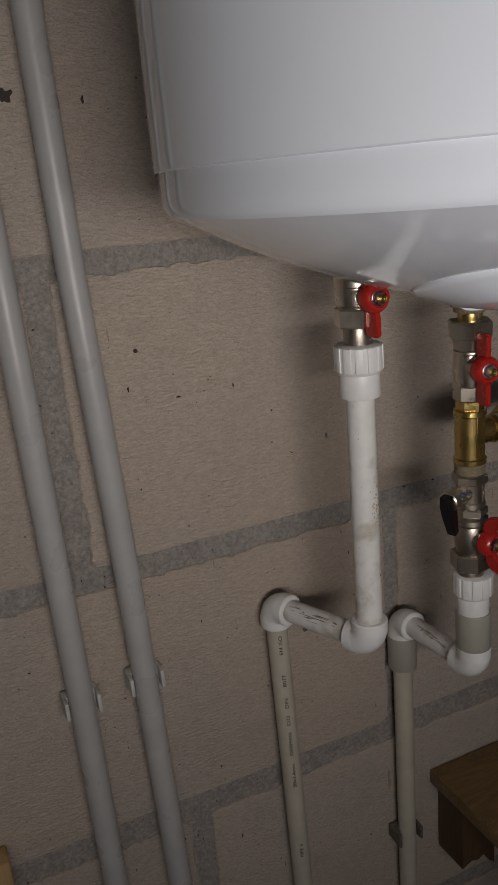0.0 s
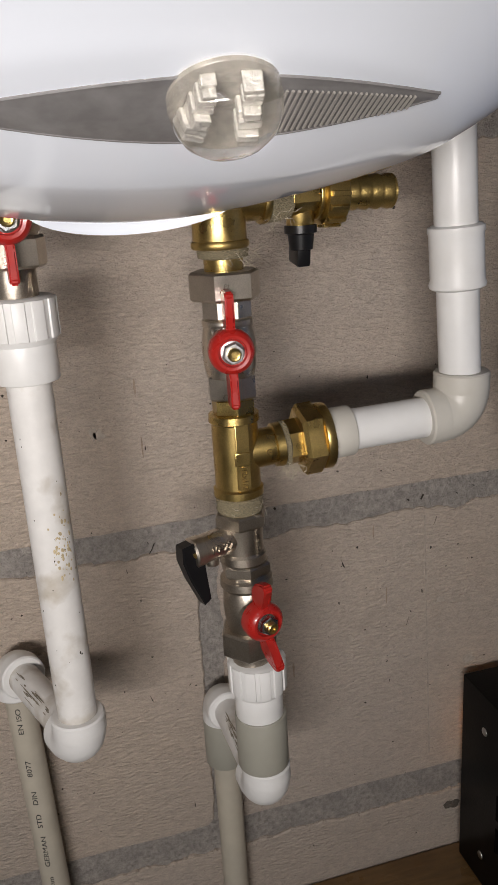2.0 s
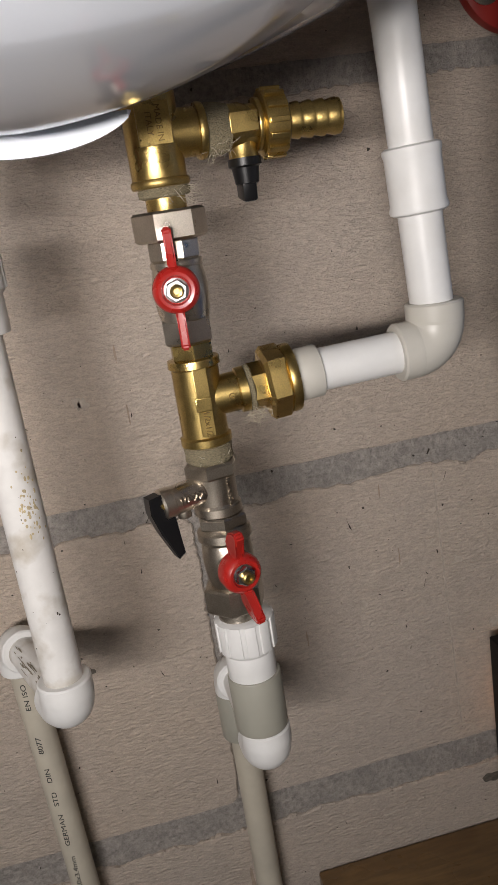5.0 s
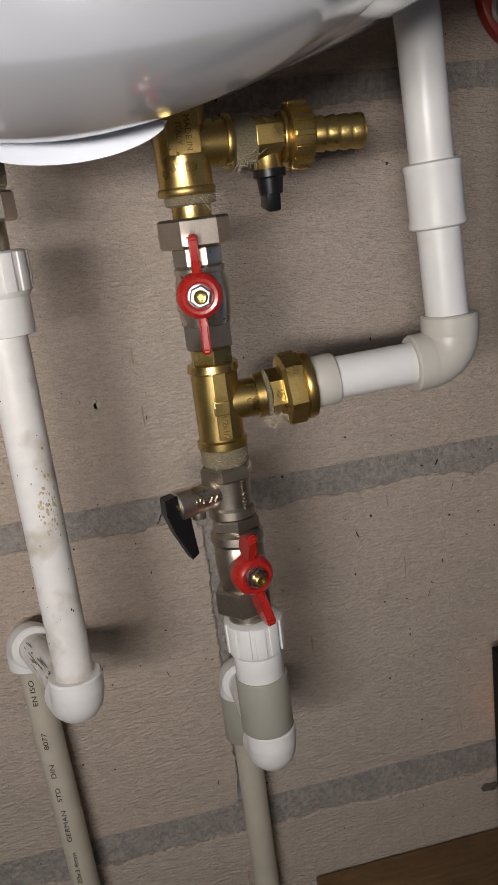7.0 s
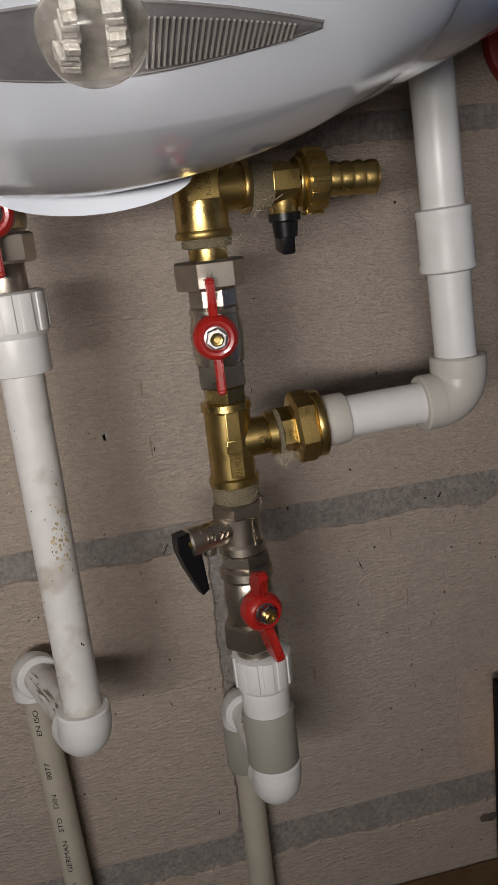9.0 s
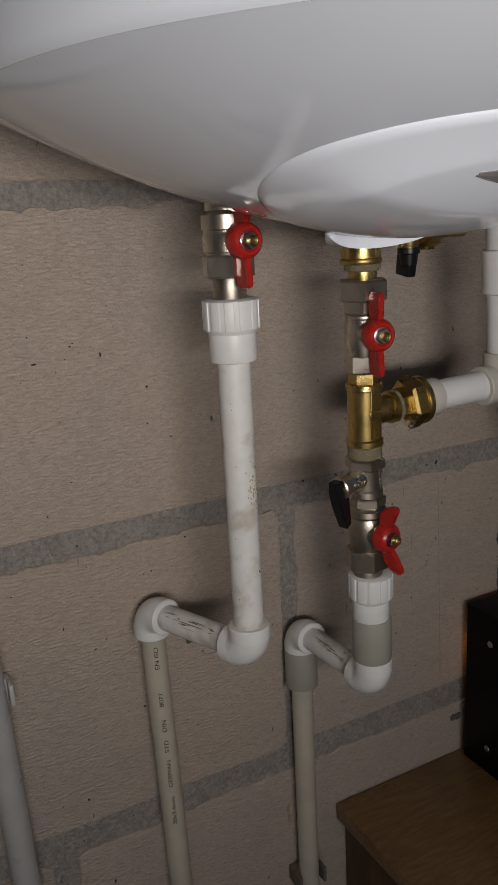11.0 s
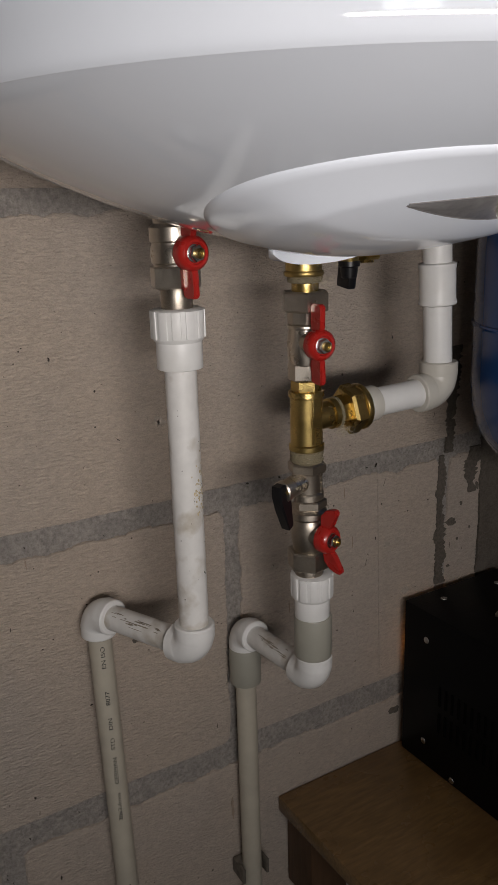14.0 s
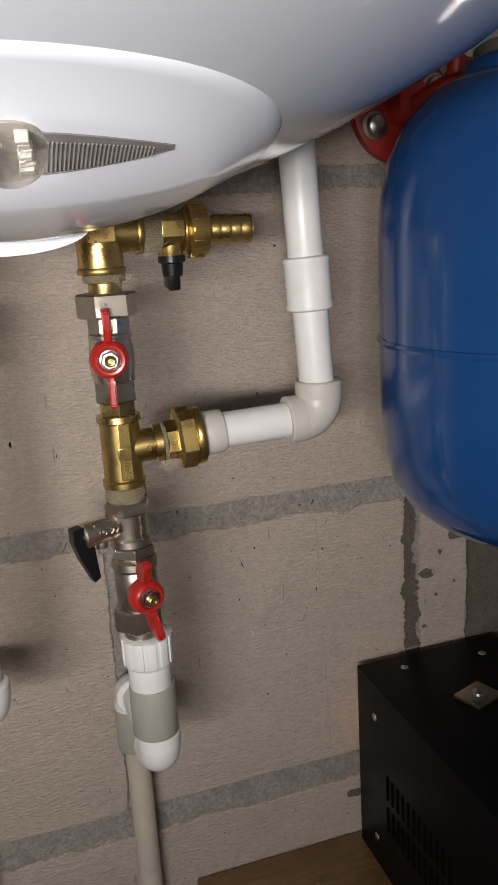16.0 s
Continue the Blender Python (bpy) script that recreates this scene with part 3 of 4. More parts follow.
# flat lip under the back of the cover
bm = bmesh.new()
for k in range(2):
    ring = []
    for i in range(33):
        a = radians(38 + 104 * i / 32)
        x, y = 0.341 + 0.045 * math.cos(a), 0.3365 + 0.075 * math.sin(a)
        t = math.sin(math.pi * i / 32) ** 0.6
        ring.append((x, y, t))
    if k == 0:
        inner = [bm.verts.new((x, y - 0.022 * t, 1.2238)) for x, y, t in ring]
        inner_low = [bm.verts.new((x, y - 0.02 * t, 1.2238 - 0.0098 * t)) for x, y, t in ring]
    else:
        outer = [bm.verts.new((x, y, 1.2238)) for x, y, t in ring]
        outer_low = [bm.verts.new((x, y - 0.002 * t, 1.2238 - 0.0088 * t)) for x, y, t in ring]
for i in range(32):
    for a, b in ((inner, inner_low), (inner_low, outer_low), (outer_low, outer)):
        bm.faces.new((a[i], a[i + 1], b[i + 1], b[i]))
part("cover_lip", bm, COVER, heater, "curved white plastic lip", smooth=50)

# ---- fittings ----


def pipe(name, a, b, r, mat, parent, label="", segs=32):
    return part(name, sweep(bmesh.new(), [a, b], r, segs), mat, parent, label)


def elbow(parent, c, a, b, r, mat, label="", reach=0.0175, collar=0.00015):
    """A welded bend at c whose sockets point towards a and b."""
    c = Vector(c)
    u, v = (Vector(a) - c).normalized(), (Vector(b) - c).normalized()
    pts = arc(c + u * reach, c, c + v * reach, 0.0125, 10)
    el = part("elbow", sweep(bmesh.new(), pts, r), mat, parent, label)
    for d in (u, v):
        m = axis_pose(c + d * (reach - 0.009), c + d * (reach + 0.01))
        part("rim", lathe(bmesh.new(), [(r - 0.0005, -0.001), (r + collar * 0.6, 0.001), (r + collar, 0.003), (r + collar, 0.0098), (r + collar - 0.0009, 0.0108), (r - 0.003, 0.0108)], m, 36), mat, el)
    return el


def ribbed_adapter(parent, x, y, z0, z1, zc, r_body, r_rib):
    """White plastic adapter: plain socket with a ribbed collar on top."""
    m = Matrix.Translation((x, y, 0))
    ad = turned("adapter", rounded(r_body, z0, zc + 0.002, 0.001), PP, parent, m, "white plastic pipe adapter")
    turned("ribbed_collar", [(r_body - 0.001, zc - 0.0035), (r_rib - 0.0015, zc)] + [(r_rib - 0.001, zc + 0.001), (r_rib - 0.0008, z1 - 0.001), (r_rib - 0.0025, z1), (0.009, z1), (0.009, z1 - 0.003)], PP, ad, m)
    for i in range(12):
        a = 2 * math.pi * i / 12
        mm = m @ Matrix.Rotation(a, 4, "Z")
        part("rib", brick(bmesh.new(), r_rib - 0.0025, r_rib - 0.0003, -0.003, 0.003, zc + 0.0005, z1 - 0.0008, 0.0006, mm), PP, ad)
    return ad


def butterfly(parent, at, facing, tilt=0.0, wing=0.027, flared=False):
    """Red two-winged valve handle on a brass stem, facing a bearing in degrees from -y towards +x."""
    m = Matrix.Translation(at) @ Matrix.Rotation(radians(facing), 4, "Z") @ Matrix.Rotation(radians(tilt), 4, "Y")
    fm = m @ Matrix.Rotation(radians(90), 4, "X")     # z of fm looks out of the handle
    h = part("handle", lathe(bmesh.new(), [(0.0096, -0.007), (0.0104, -0.006), (0.0107, -0.001), (0.0103, 0.0012), (0.0093, 0.0028), (0.008, 0.0038), (0.0066, 0.0036), (0.006, 0.0024), (0.0045, 0.002)], fm, 40), RED, parent, "red painted butterfly valve handle")
    for s in (1, -1):
        bm = bmesh.new()
        if flared:
            prof = [(0.0075, -0.006), (0.0075, 0.002), (0.0125, 0.004), (0.018, 0.0075), (wing - 0.004, 0.0105), (wing - 0.001, 0.0095), (wing - 0.001, 0.006), (wing - 0.003, 0.0), (0.018, -0.005)]
        else:
            prof = [(0.0075, -0.0095), (0.0075, 0.001), (0.0125, 0.0018), (wing - 0.002, 0.003), (wing, 0.0015), (wing, -0.0085), (wing - 0.002, -0.0105), (0.014, -0.0105)]
        w = 0.0024 if flared else 0.002
        left = [bm.verts.new(m @ Vector((-w, -o, s * l))) for l, o in prof]
        right = [bm.verts.new(m @ Vector((w, -o, s * l))) for l, o in prof]
        bm.faces.new(left)
        bm.faces.new(right[::-1])
        for i in range(len(prof)):
            j = (i + 1) % len(prof)
            bm.faces.new((left[i], right[i], right[j], left[j]))
        bmesh.ops.bevel(bm, geom=list(bm.edges), offset=0.0008, segments=2, affect="EDGES")
        part("wing", bm, RED, h)
    part("washer", lathe(bmesh.new(), rounded(0.0056, 0.0012, 0.0026, 0.0004), fm, 28), STEEL, h, "steel washer")
    part("stem_nut", hexagon(bmesh.new(), 0.0052, 0.0022, 0.0062, fm, 0.3, e=0.0006), STEEL, h, "small hex nut", smooth=20)
    part("stem", lathe(bmesh.new(), [(0.0031, 0.0058), (0.0031, 0.0084), (0.0024, 0.009), (0.0016, 0.0088), (0.0014, 0.0078)], fm, 16), BRASS, h, "brass stem end")
    part("neck", lathe(bmesh.new(), [(0.0075, -0.024), (0.0075, -0.008), (0.006, -0.005)], fm, 24), DULL, h, "valve bonnet")
    return h


def ball_valve(parent, x, y, z0, z1, facing, handle_at, mat, tilt=0.0):
    """Straight ball valve: two hex ends and a swollen body, with a red handle."""
    m = Matrix.Translation((x, y, 0))
    h = z1 - z0
    v = turned("valve_body", [(0.0098, z0 + h * 0.2), (0.0118, z0 + h * 0.24), (0.0128, z0 + h * 0.36), (0.0132, z0 + h * 0.5), (0.0128, z0 + h * 0.62), (0.0116, z0 + h * 0.74), (0.0112, z0 + h * 0.8), (0.009, z0 + h * 0.82)], mat, parent, m, "nickel-plated ball valve body")
    nut("hex_end", 0.0128, z0, z0 + h * 0.26, mat, v, m, 0.35)
    turned("end_ring", rounded(0.0124, z0 + h * 0.74, z0 + h * 0.80, 0.0006), mat, v, m)
    part("hex_end", hexagon(bmesh.new(), 0.0124, z0 + h * 0.80, z1, m, 0.2, 8), mat, v, smooth=20)
    butterfly(parent, handle_at, facing, tilt)
    return v


# left riser: from the heater down to the wall pipe
X1, Y1 = 0.2985, 0.4795
riser = thing("hot_water_pipe", (X1, Y1, 0.95), "white plastic pipe with a nickel shut-off valve under the heater", "pipe")
M1 = Matrix.Translation((X1, Y1, 0))
turned("outlet_stub", [(0.0098, 1.235), (0.0098, 1.275)], NICKEL, riser, M1)
turned("valve_body", [(0.0105, 1.206), (0.0128, 1.2105), (0.0132, 1.2135), (0.0144, 1.2145), (0.0147, 1.2185), (0.0147, 1.2235), (0.0138, 1.225), (0.0138, 1.2265), (0.0149, 1.2275), (0.0149, 1.2355), (0.0138, 1.2368), (0.0122, 1.238), (0.0122, 1.246)], NICKEL, riser, M1, "nickel-plated ball valve body")
nut("union_nut", 0.0165, 1.199, 1.2125, NICKEL, riser, M1, 0.25, "nickel-plated hex union nut")
turned("nipple", rounded(0.0102, 1.183, 1.2, 0.0008), DULL, riser, M1, "threaded nipple")
butterfly(riser, (0.299, 0.4555, 1.2205), 4)
ribbed_adapter(riser, X1, Y1, 1.148, 1.1865, 1.1675, 0.0148, 0.0178)
pipe("vertical_pipe", (X1, Y1, 0.955), (X1, Y1, 1.15), 0.0104, PPDIRTY, riser, "scuffed white plastic pipe with rust marks")
rnd = random.Random(21)
for name, mat, n, za, zb, big in (("dirt_specks", PIT, 16, 0.975, 1.13, 0.0006), ("rust_patch", RUST, 70, 1.05, 1.082, 0.001)):
    bm = bmesh.new()
    for i in range(n):
        a, z = radians(rnd.uniform(-150, -30) if mat is PIT else rnd.gauss(-62, 16)), rnd.uniform(za, zb) if mat is PIT else rnd.gauss((za + zb) / 2, (zb - za) / 4)
        d = Vector((math.cos(a), math.sin(a), 0))
        k = rnd.uniform(0.3, 1) * big
        m = axis_pose(Vector((X1, Y1, z)) + d * 0.0103, Vector((X1, Y1, z)) + d)
        lathe(bm, [(k, 0), (k * 0.7, 0.00022), (k * 0.2, 0.00028)], m @ Matrix.Diagonal((rnd.uniform(0.5, 1), rnd.uniform(0.7, 1.8), 1, 1)), 7)
    part(name, bm, mat, riser, "dark specks" if mat is PIT else "yellowish rust patch on the pipe", kind="stuff")
E1 = (0.2625, 0.578, 0.943)
B1 = (X1, Y1, 0.9475)
elbow(riser, B1, (X1, Y1, 1.2), E1, 0.0142, PP, "white plastic elbow")
pipe("cross_pipe", B1, E1, 0.0097, PPDIRTY, riser, "short scuffed plastic cross pipe")
elbow(riser, E1, B1, (E1[0], E1[1], 0.5), 0.0138, PP, "white plastic elbow")


def dirt_streaks(parent, a, b, r, seed):
    """Dark rubbed streaks along the upper front of a pipe."""
    rnd = random.Random(seed)
    a, b = Vector(a), Vector(b)
    m = axis_pose(a, b)
    bm = bmesh.new()
    for i in range(22):
        an, l0 = rnd.gauss(0.0, 0.22), rnd.uniform(0.25, 0.7) * (b - a).length
        l1, w = l0 + rnd.uniform(0.002, 0.016), rnd.uniform(0.00012, 0.00045)
        up = (m.to_3x3().inverted() @ Vector((-0.55, -0.25, 0.8)))
        base = math.atan2(up.y, up.x) + an
        n = 9
        low, high = [], []
        for k in range(n):
            t = k / (n - 1)
            d = w * math.sin(math.pi * t) ** 0.6 * (0.7 + 0.6 * rnd.random()) / r
            for ring, sg in ((low, -1), (high, 1)):
                ring.append(bm.verts.new(m @ Vector(((r + 0.00025) * math.cos(base + sg * d), (r + 0.00025) * math.sin(base + sg * d), l0 + (l1 - l0) * t))))
        for k in range(n - 1):
            bm.faces.new((low[k], low[k + 1], high[k + 1], high[k]))
    return part("dirt_streaks", bm, GRIME, parent, "dark dirt rubbed into the pipe", kind="stuff")


dirt_streaks(riser, B1, E1, 0.0097, 4)
low1 = pipe("lower_pipe", (E1[0], E1[1], 0.93), (E1[0] + 0.0145, E1[1], 0.25), 0.0094, PPOLD, riser, "beige-grey plastic pipe with printed letters")
bear = Vector((-0.2, -0.98, 0)).normalized()
side = Vector((bear.y, -bear.x, 0))
PM = Matrix.Translation(Vector((E1[0], E1[1], 0)) + bear * 0.0095) @ Matrix((( 0, side.x, bear.x, 0), (0, side.y, bear.y, 0), (1, 0, 0, 0), (0, 0, 0, 1))).to_4x4()
for words, zc in (("EN ISO", 0.907), ("8077", 0.87), ("DIN", 0.846), ("STD", 0.827), ("GERMAN", 0.801), ("20x3.4mm", 0.765), ("PIPE S", 0.675)):
    lettering("print", words, 0.0048, INK, low1, Matrix.Translation(((0.93 - zc) * 0.0213, 0, zc)) @ PM @ Matrix.Diagonal((1.35, 1, 1, 1)), wrap=0.0095, depth=0.00012)

# right riser: safety group with the cold inlet
X2, Y2 = 0.3935, 0.475
group = thing("cold_water_pipe", (X2, Y2, 0.9), "brass and nickel inlet fittings with red valves on a white pipe", "pipe")
M2 = Matrix.Translation((X2, Y2, 0))
# brass elbow with the drain branch
z_e = 1.2225
DR = Vector((1, 0.05, -0.02)).normalized()
c = Vector((X2 - 0.001, Y2, z_e))
el = part("brass_elbow", sweep(bmesh.new(), [c + Vector((0, 0, 0.022)), c - Vector((0, 0, 0.02))], 0.0126, 36), BRASS, group, "cast brass elbow with raised letters")
part("outlet", sweep(bmesh.new(), [c, c + DR * 0.021], 0.0108, 32), BRASS, el)
part("bead", lathe(bmesh.new(), rounded(0.0125, 0, 0.004, 0.0012), axis_pose(c + DR * 0.0195, c + DR), 36), BRASS, el)
part("bead", lathe(bmesh.new(), rounded(0.0137, 1.2003, 1.2043, 0.0014), Matrix.Translation((X2 - 0.001, Y2, 0)), 40), BRASS, el)
plate = Matrix.Translation(c + Vector((-0.001, -0.0129, 0.001)))
part("plate", brick(bmesh.new(), -0.0065, 0.0085, -0.0004, 0.002, -0.006, 0.012, 0.0004, plate), BRASS, el, smooth=20)
for i, words in enumerate(("MADE IN", "ITALY")):
    lettering("raised_letters", words, 0.0038, LETTER, el, plate @ Matrix.Translation((0.003 - i * 0.0042, -0.0007, 0.003)) @ Matrix.Rotation(radians(90), 4, "X") @ Matrix.Rotation(radians(-90), 4, "Z"), depth=0.0004)
part("hemp", lathe(bmesh.new(), [(0.0095, 0.0228), (0.0118, 0.0238), (0.0119, 0.027), (0.0112, 0.0315), (0.0104, 0.0345), (0.009, 0.0352)], axis_pose(c, c + DR), 24), HEMP, group, "fuzzy hemp sealing")
dm = axis_pose(c, c + DR)
cock = part("drain_cock", lathe(bmesh.new(), [(0.009, 0.033), (0.0102, 0.0335), (0.0104, 0.040), (0.0095, 0.043), (0.0092, 0.05)], dm, 32), BRASS, group, "brass drain cock")
part("flange", lathe(bmesh.new(), rounded(0.0118, 0.047, 0.0495, 0.0006), dm, 36), BRASS, cock)
ring_nut = part("knurled_nut", lathe(bmesh.new(), [(0.0125, 0.0495), (0.0142, 0.0503), (0.0145, 0.055), (0.0142, 0.0605), (0.0125, 0.0615)], dm, 40), BRASS, cock, "ribbed brass union ring")
for i in range(14):
    mm = dm @ Matrix.Rotation(2 * math.pi * i / 14, 4, "Z")
    part("rib", brick(bmesh.new(), 0.0138, 0.0158, -0.0013, 0.0013, 0.051, 0.0602, 0.0004, mm), BRASS, ring_nut, smooth=20)
prof = [(0.0075, 0.0605)]
for i in range(4):
    z = 0.063 + i * 0.0062
    prof += [(0.0072, z), (0.0075, z + 0.001), (0.0084, z + 0.0045), (0.0084, z + 0.0054), (0.0072, z + 0.0058)]
prof += [(0.0082, 0.0885), (0.0058, 0.089), (0.0055, 0.075)]
part("hose_barb", lathe(bmesh.new(), prof, dm, 32), BRASS, cock, "ridged brass hose barb")
cp = c + DR * 0.0405
part("stem_boss", lathe(bmesh.new(), [(0.0068, 0.0), (0.0068, -0.014), (0.0058, -0.016)], Matrix.Translation(cp), 24), BRASS, cock)
part("plate", brick(bmesh.new(), -0.0065, 0.0065, -0.0112, -0.0095, -0.0035, 0.0055, 0.0004, Matrix.Translation(cp)), BRASS, cock, smooth=20)
bm = bmesh.new()
lathe(bm, [(0.0062, -0.0135), (0.0078, -0.0138), (0.0078, -0.0172), (0.0064, -0.018), (0.0056, -0.025), (0.0045, -0.0255)], Matrix.Translation(cp), 24)
turnkey = part("turn_knob", bm, BLACK, cock, "black plastic drain knob")
part("grip", brick(bmesh.new(), -0.0035, 0.0035, -0.0085, 0.006, -0.0325, -0.018, 0.0014, Matrix.Translation(cp) @ Matrix.Rotation(0.15, 4, "X")), BLACK, turnkey)
# threads, nut and upper valve
turned("thread", rounded(0.0093, 1.187, 1.2015, 0.0006), BRASS, group, M2, "brass thread")
turned("hemp", [(0.0085, 1.1955), (0.0118, 1.1965), (0.0122, 1.1995), (0.0105, 1.2012)], HEMP, group, M2, "pale sealing thread")
nut("union_nut", 0.0172, 1.177, 1.1905, NICKEL, group, M2, 1.05, "nickel-plated hex union nut")
ball_valve(group, X2, Y2, 1.1288, 1.1775, -6, (0.3885, 0.45, 1.1565), NICKEL)
# nipple, tee and side branch
nut("brass_nipple", 0.0108, 1.1205, 1.1295, BRASS, group, M2, 0.5, "brass hex nipple")
tee = turned("brass_tee", [(0.0105, 1.1215), (0.0125, 1.121), (0.0128, 1.1175), (0.0116, 1.1165), (0.0116, 1.083), (0.0128, 1.082), (0.0128, 1.0785), (0.011, 1.0775)], BRASS, group, M2, "cast brass tee with raised letters")
BR = Vector((1, -0.02, 0.06)).normalized()
tc = Vector((X2, Y2, 1.1))
bmx = axis_pose(tc, tc + BR)
part("branch", lathe(bmesh.new(), [(0.0098, 0.004), (0.0098, 0.019), (0.0112, 0.0195), (0.0114, 0.0235), (0.0098, 0.024)], bmx, 32), BRASS, tee)
part("plate", brick(bmesh.new(), -0.003, 0.004, -0.0122, -0.009, -0.016, 0.018, 0.0004, Matrix.Translation(tc)), BRASS, tee, smooth=20)
lettering("raised_letters", "1/2x1/2", 0.0042, LETTER, tee, Matrix.Translation(tc + Vector((0.0005, -0.0125, -0.0095))) @ Matrix.Rotation(radians(90), 4, "X") @ Matrix.Rotation(radians(-90), 4, "Z"), depth=0.0005)
lettering("raised_letters", "G", 0.0045, LETTER, tee, Matrix.Translation(tc + BR * 0.0145 + Vector((0, -0.0099, 0))) @ Matrix.Rotation(radians(90), 4, "X"), depth=0.0004)
part("emblem", brick(bmesh.new(), -0.0038, 0.0042, -0.0127, -0.011, -0.0035, 0.0035, 0.0005, Matrix.Translation(tc)), BRASS, tee, smooth=20)
un = part("brass_union", hexagon(bmesh.new(), 0.0118, 0.0245, 0.0335, bmx, 0.4), BRASS, group, "brass union with a large hex nut", smooth=20)
part("hex_nut", hexagon(bmesh.new(), 0.0185, 0.0325, 0.0445, bmx, 0.25, e=0.002), BRASS, un, smooth=20)
part("flange", lathe(bmesh.new(), rounded(0.0172, 0.0435, 0.0485, 0.001), bmx, 40), BRASS, un)
part("hemp", lathe(bmesh.new(), [(0.0095, 0.0235), (0.0115, 0.0242), (0.0118, 0.026), (0.01, 0.0272)], bmx, 24), HEMP, group, "fuzzy hemp sealing")
part("pipe_collar", lathe(bmesh.new(), rounded(0.0132, 0.048, 0.0615, 0.001), bmx, 36), PPELB, group, "off-white plastic collar")
VX, VY = 0.5183, 0.473
ec = Vector((VX, VY, 1.1055))
pipe("branch_pipe", tc + BR * 0.06, ec, 0.0108, PP, group, "clean white plastic branch pipe")
elbow(group, ec, tc, (VX, VY, 1.3), 0.0146, PPELB, "pale grey plastic elbow", reach=0.0205)
part("branch_riser", sweep(bmesh.new(), [ec, (0.5105, VY, 1.258)] + arc((0.5103, VY, 1.262), (0.509, VY, 1.282), (0.53, 0.565, 1.335), 0.02) + [(0.532, 0.572, 1.5)], 0.0109), PP, group, "white plastic pipe running up beside the heater")
sm = axis_pose(ec, (0.5105, VY, 1.258))
part("socket", lathe(bmesh.new(), [(0.0125, 0.0655), (0.0142, 0.0665), (0.0146, 0.068), (0.0138, 0.0705), (0.0138, 0.0925), (0.0144, 0.0945), (0.0142, 0.0965), (0.0125, 0.0975)], sm, 36), PP, group, "white plastic pipe socket")
# safety valve
turned("hemp", [(0.0105, 1.0785), (0.0122, 1.077), (0.0118, 1.073), (0.0122, 1.0705), (0.0105, 1.0685)], HEMP, group, M2, "dark hemp sealing")
sv = turned("safety_valve", [(0.0105, 1.0675), (0.0122, 1.0665), (0.0112, 1.0615), (0.011, 1.047), (0.0122, 1.0455), (0.0124, 1.0415), (0.0105, 1.0405)], DULL, group, M2, "nickel-plated safety relief valve")
nut("hex_end", 0.0142, 1.0612, 1.0688, DULL, sv, M2, 0.2)
so = Vector((X2, Y2, 1.0555))
SD = Vector((-1, -0.35, -0.05)).normalized()
sx = axis_pose(so, so + SD)
part("relief_tube", lathe(bmesh.new(), [(0.0075, 0.004), (0.0075, 0.025), (0.008, 0.0255), (0.008, 0.0305), (0.007, 0.0315)], sx, 28), NICKEL, sv, "relief outlet tube")
lettering("raised_letters", "10-22", 0.006, DULL, sv, Matrix.Translation(so + SD * 0.017 + Vector((0.0026, -0.0073, 0.0004))) @ Matrix.Rotation(radians(19.3), 4, "Z") @ Matrix.Rotation(radians(90), 4, "X"), depth=0.0005)
lettering("raised_letters", "MADE IN ITALY", 0.0036, DULL, sv, Matrix.Translation((X2 + 0.0062, Y2 - 0.0094, 1.054)) @ Matrix.Rotation(radians(33), 4, "Z") @ Matrix.Rotation(radians(90), 4, "X") @ Matrix.Rotation(radians(90), 4, "Z") @ Matrix.Diagonal((0.72, 1, 1, 1)), depth=0.0005)
part("drip_screw", lathe(bmesh.new(), rounded(0.0036, -0.0105, -0.004, 0.0004), Matrix.Translation(so + SD * 0.019), 18), DULL, sv)
lv = so + SD * 0.032
bm = bmesh.new()
lm = Matrix.Translation(lv) @ Matrix.Rotation(radians(18), 4, "Z") @ Matrix.Rotation(radians(-2), 4, "Y")
outline_slab(bm, [(-0.0055, 0.006), (0.0035, 0.0068), (0.0062, 0.003), (0.0062, -0.003), (0.0072, -0.027), (0.0035, -0.029), (-0.003, -0.013), (-0.006, -0.002)], 0.008, lm @ Matrix.Translation((0, -0.005, 0)))
bm.faces.new([v for v in bm.verts][-8:])
lever = part("relief_lever", bm, BLACK, sv, "black plastic relief lever", smooth=20)
part("screw", lathe(bmesh.new(), [(0.0016, 0), (0.0016, 0.0012), (0.0009, 0.0013)], lm @ Matrix.Translation((0.001, -0.0048, 0.001)) @ Matrix.Rotation(radians(90), 4, "X"), 14), BRASS, lever)
# lower valve
X3 = 0.3945
M3 = Matrix.Translation((X3, Y2, 0))
turned("coupling", [(0.0105, 1.041), (0.0118, 1.0405), (0.0112, 1.034), (0.012, 1.033), (0.0138, 1.0315), (0.0142, 1.0275), (0.0132, 1.0258)], DULL, group, M3, "nickel-plated coupling")
nut("hex_collar", 0.0136, 1.0335, 1.0405, DULL, group, M3, 0.45, "eight-sided coupling collar")
turned("valve_body", [(0.0112, 1.027), (0.0128, 1.024), (0.0134, 1.0155), (0.0126, 1.0065), (0.0108, 1.0)], DULL, group, M3, "nickel-plated ball valve body")
butterfly(group, (0.397, 0.453, 1.0145), 14, -6, 0.0265, True)
nut("union_nut", 0.0165, 0.9865, 1.001, DULL, group, M3, 0.2, "tarnished hex union nut")
turned("nipple", rounded(0.0105, 0.974, 0.9875, 0.0008), DULL, group, M3, "threaded nipple")
X4 = 0.397
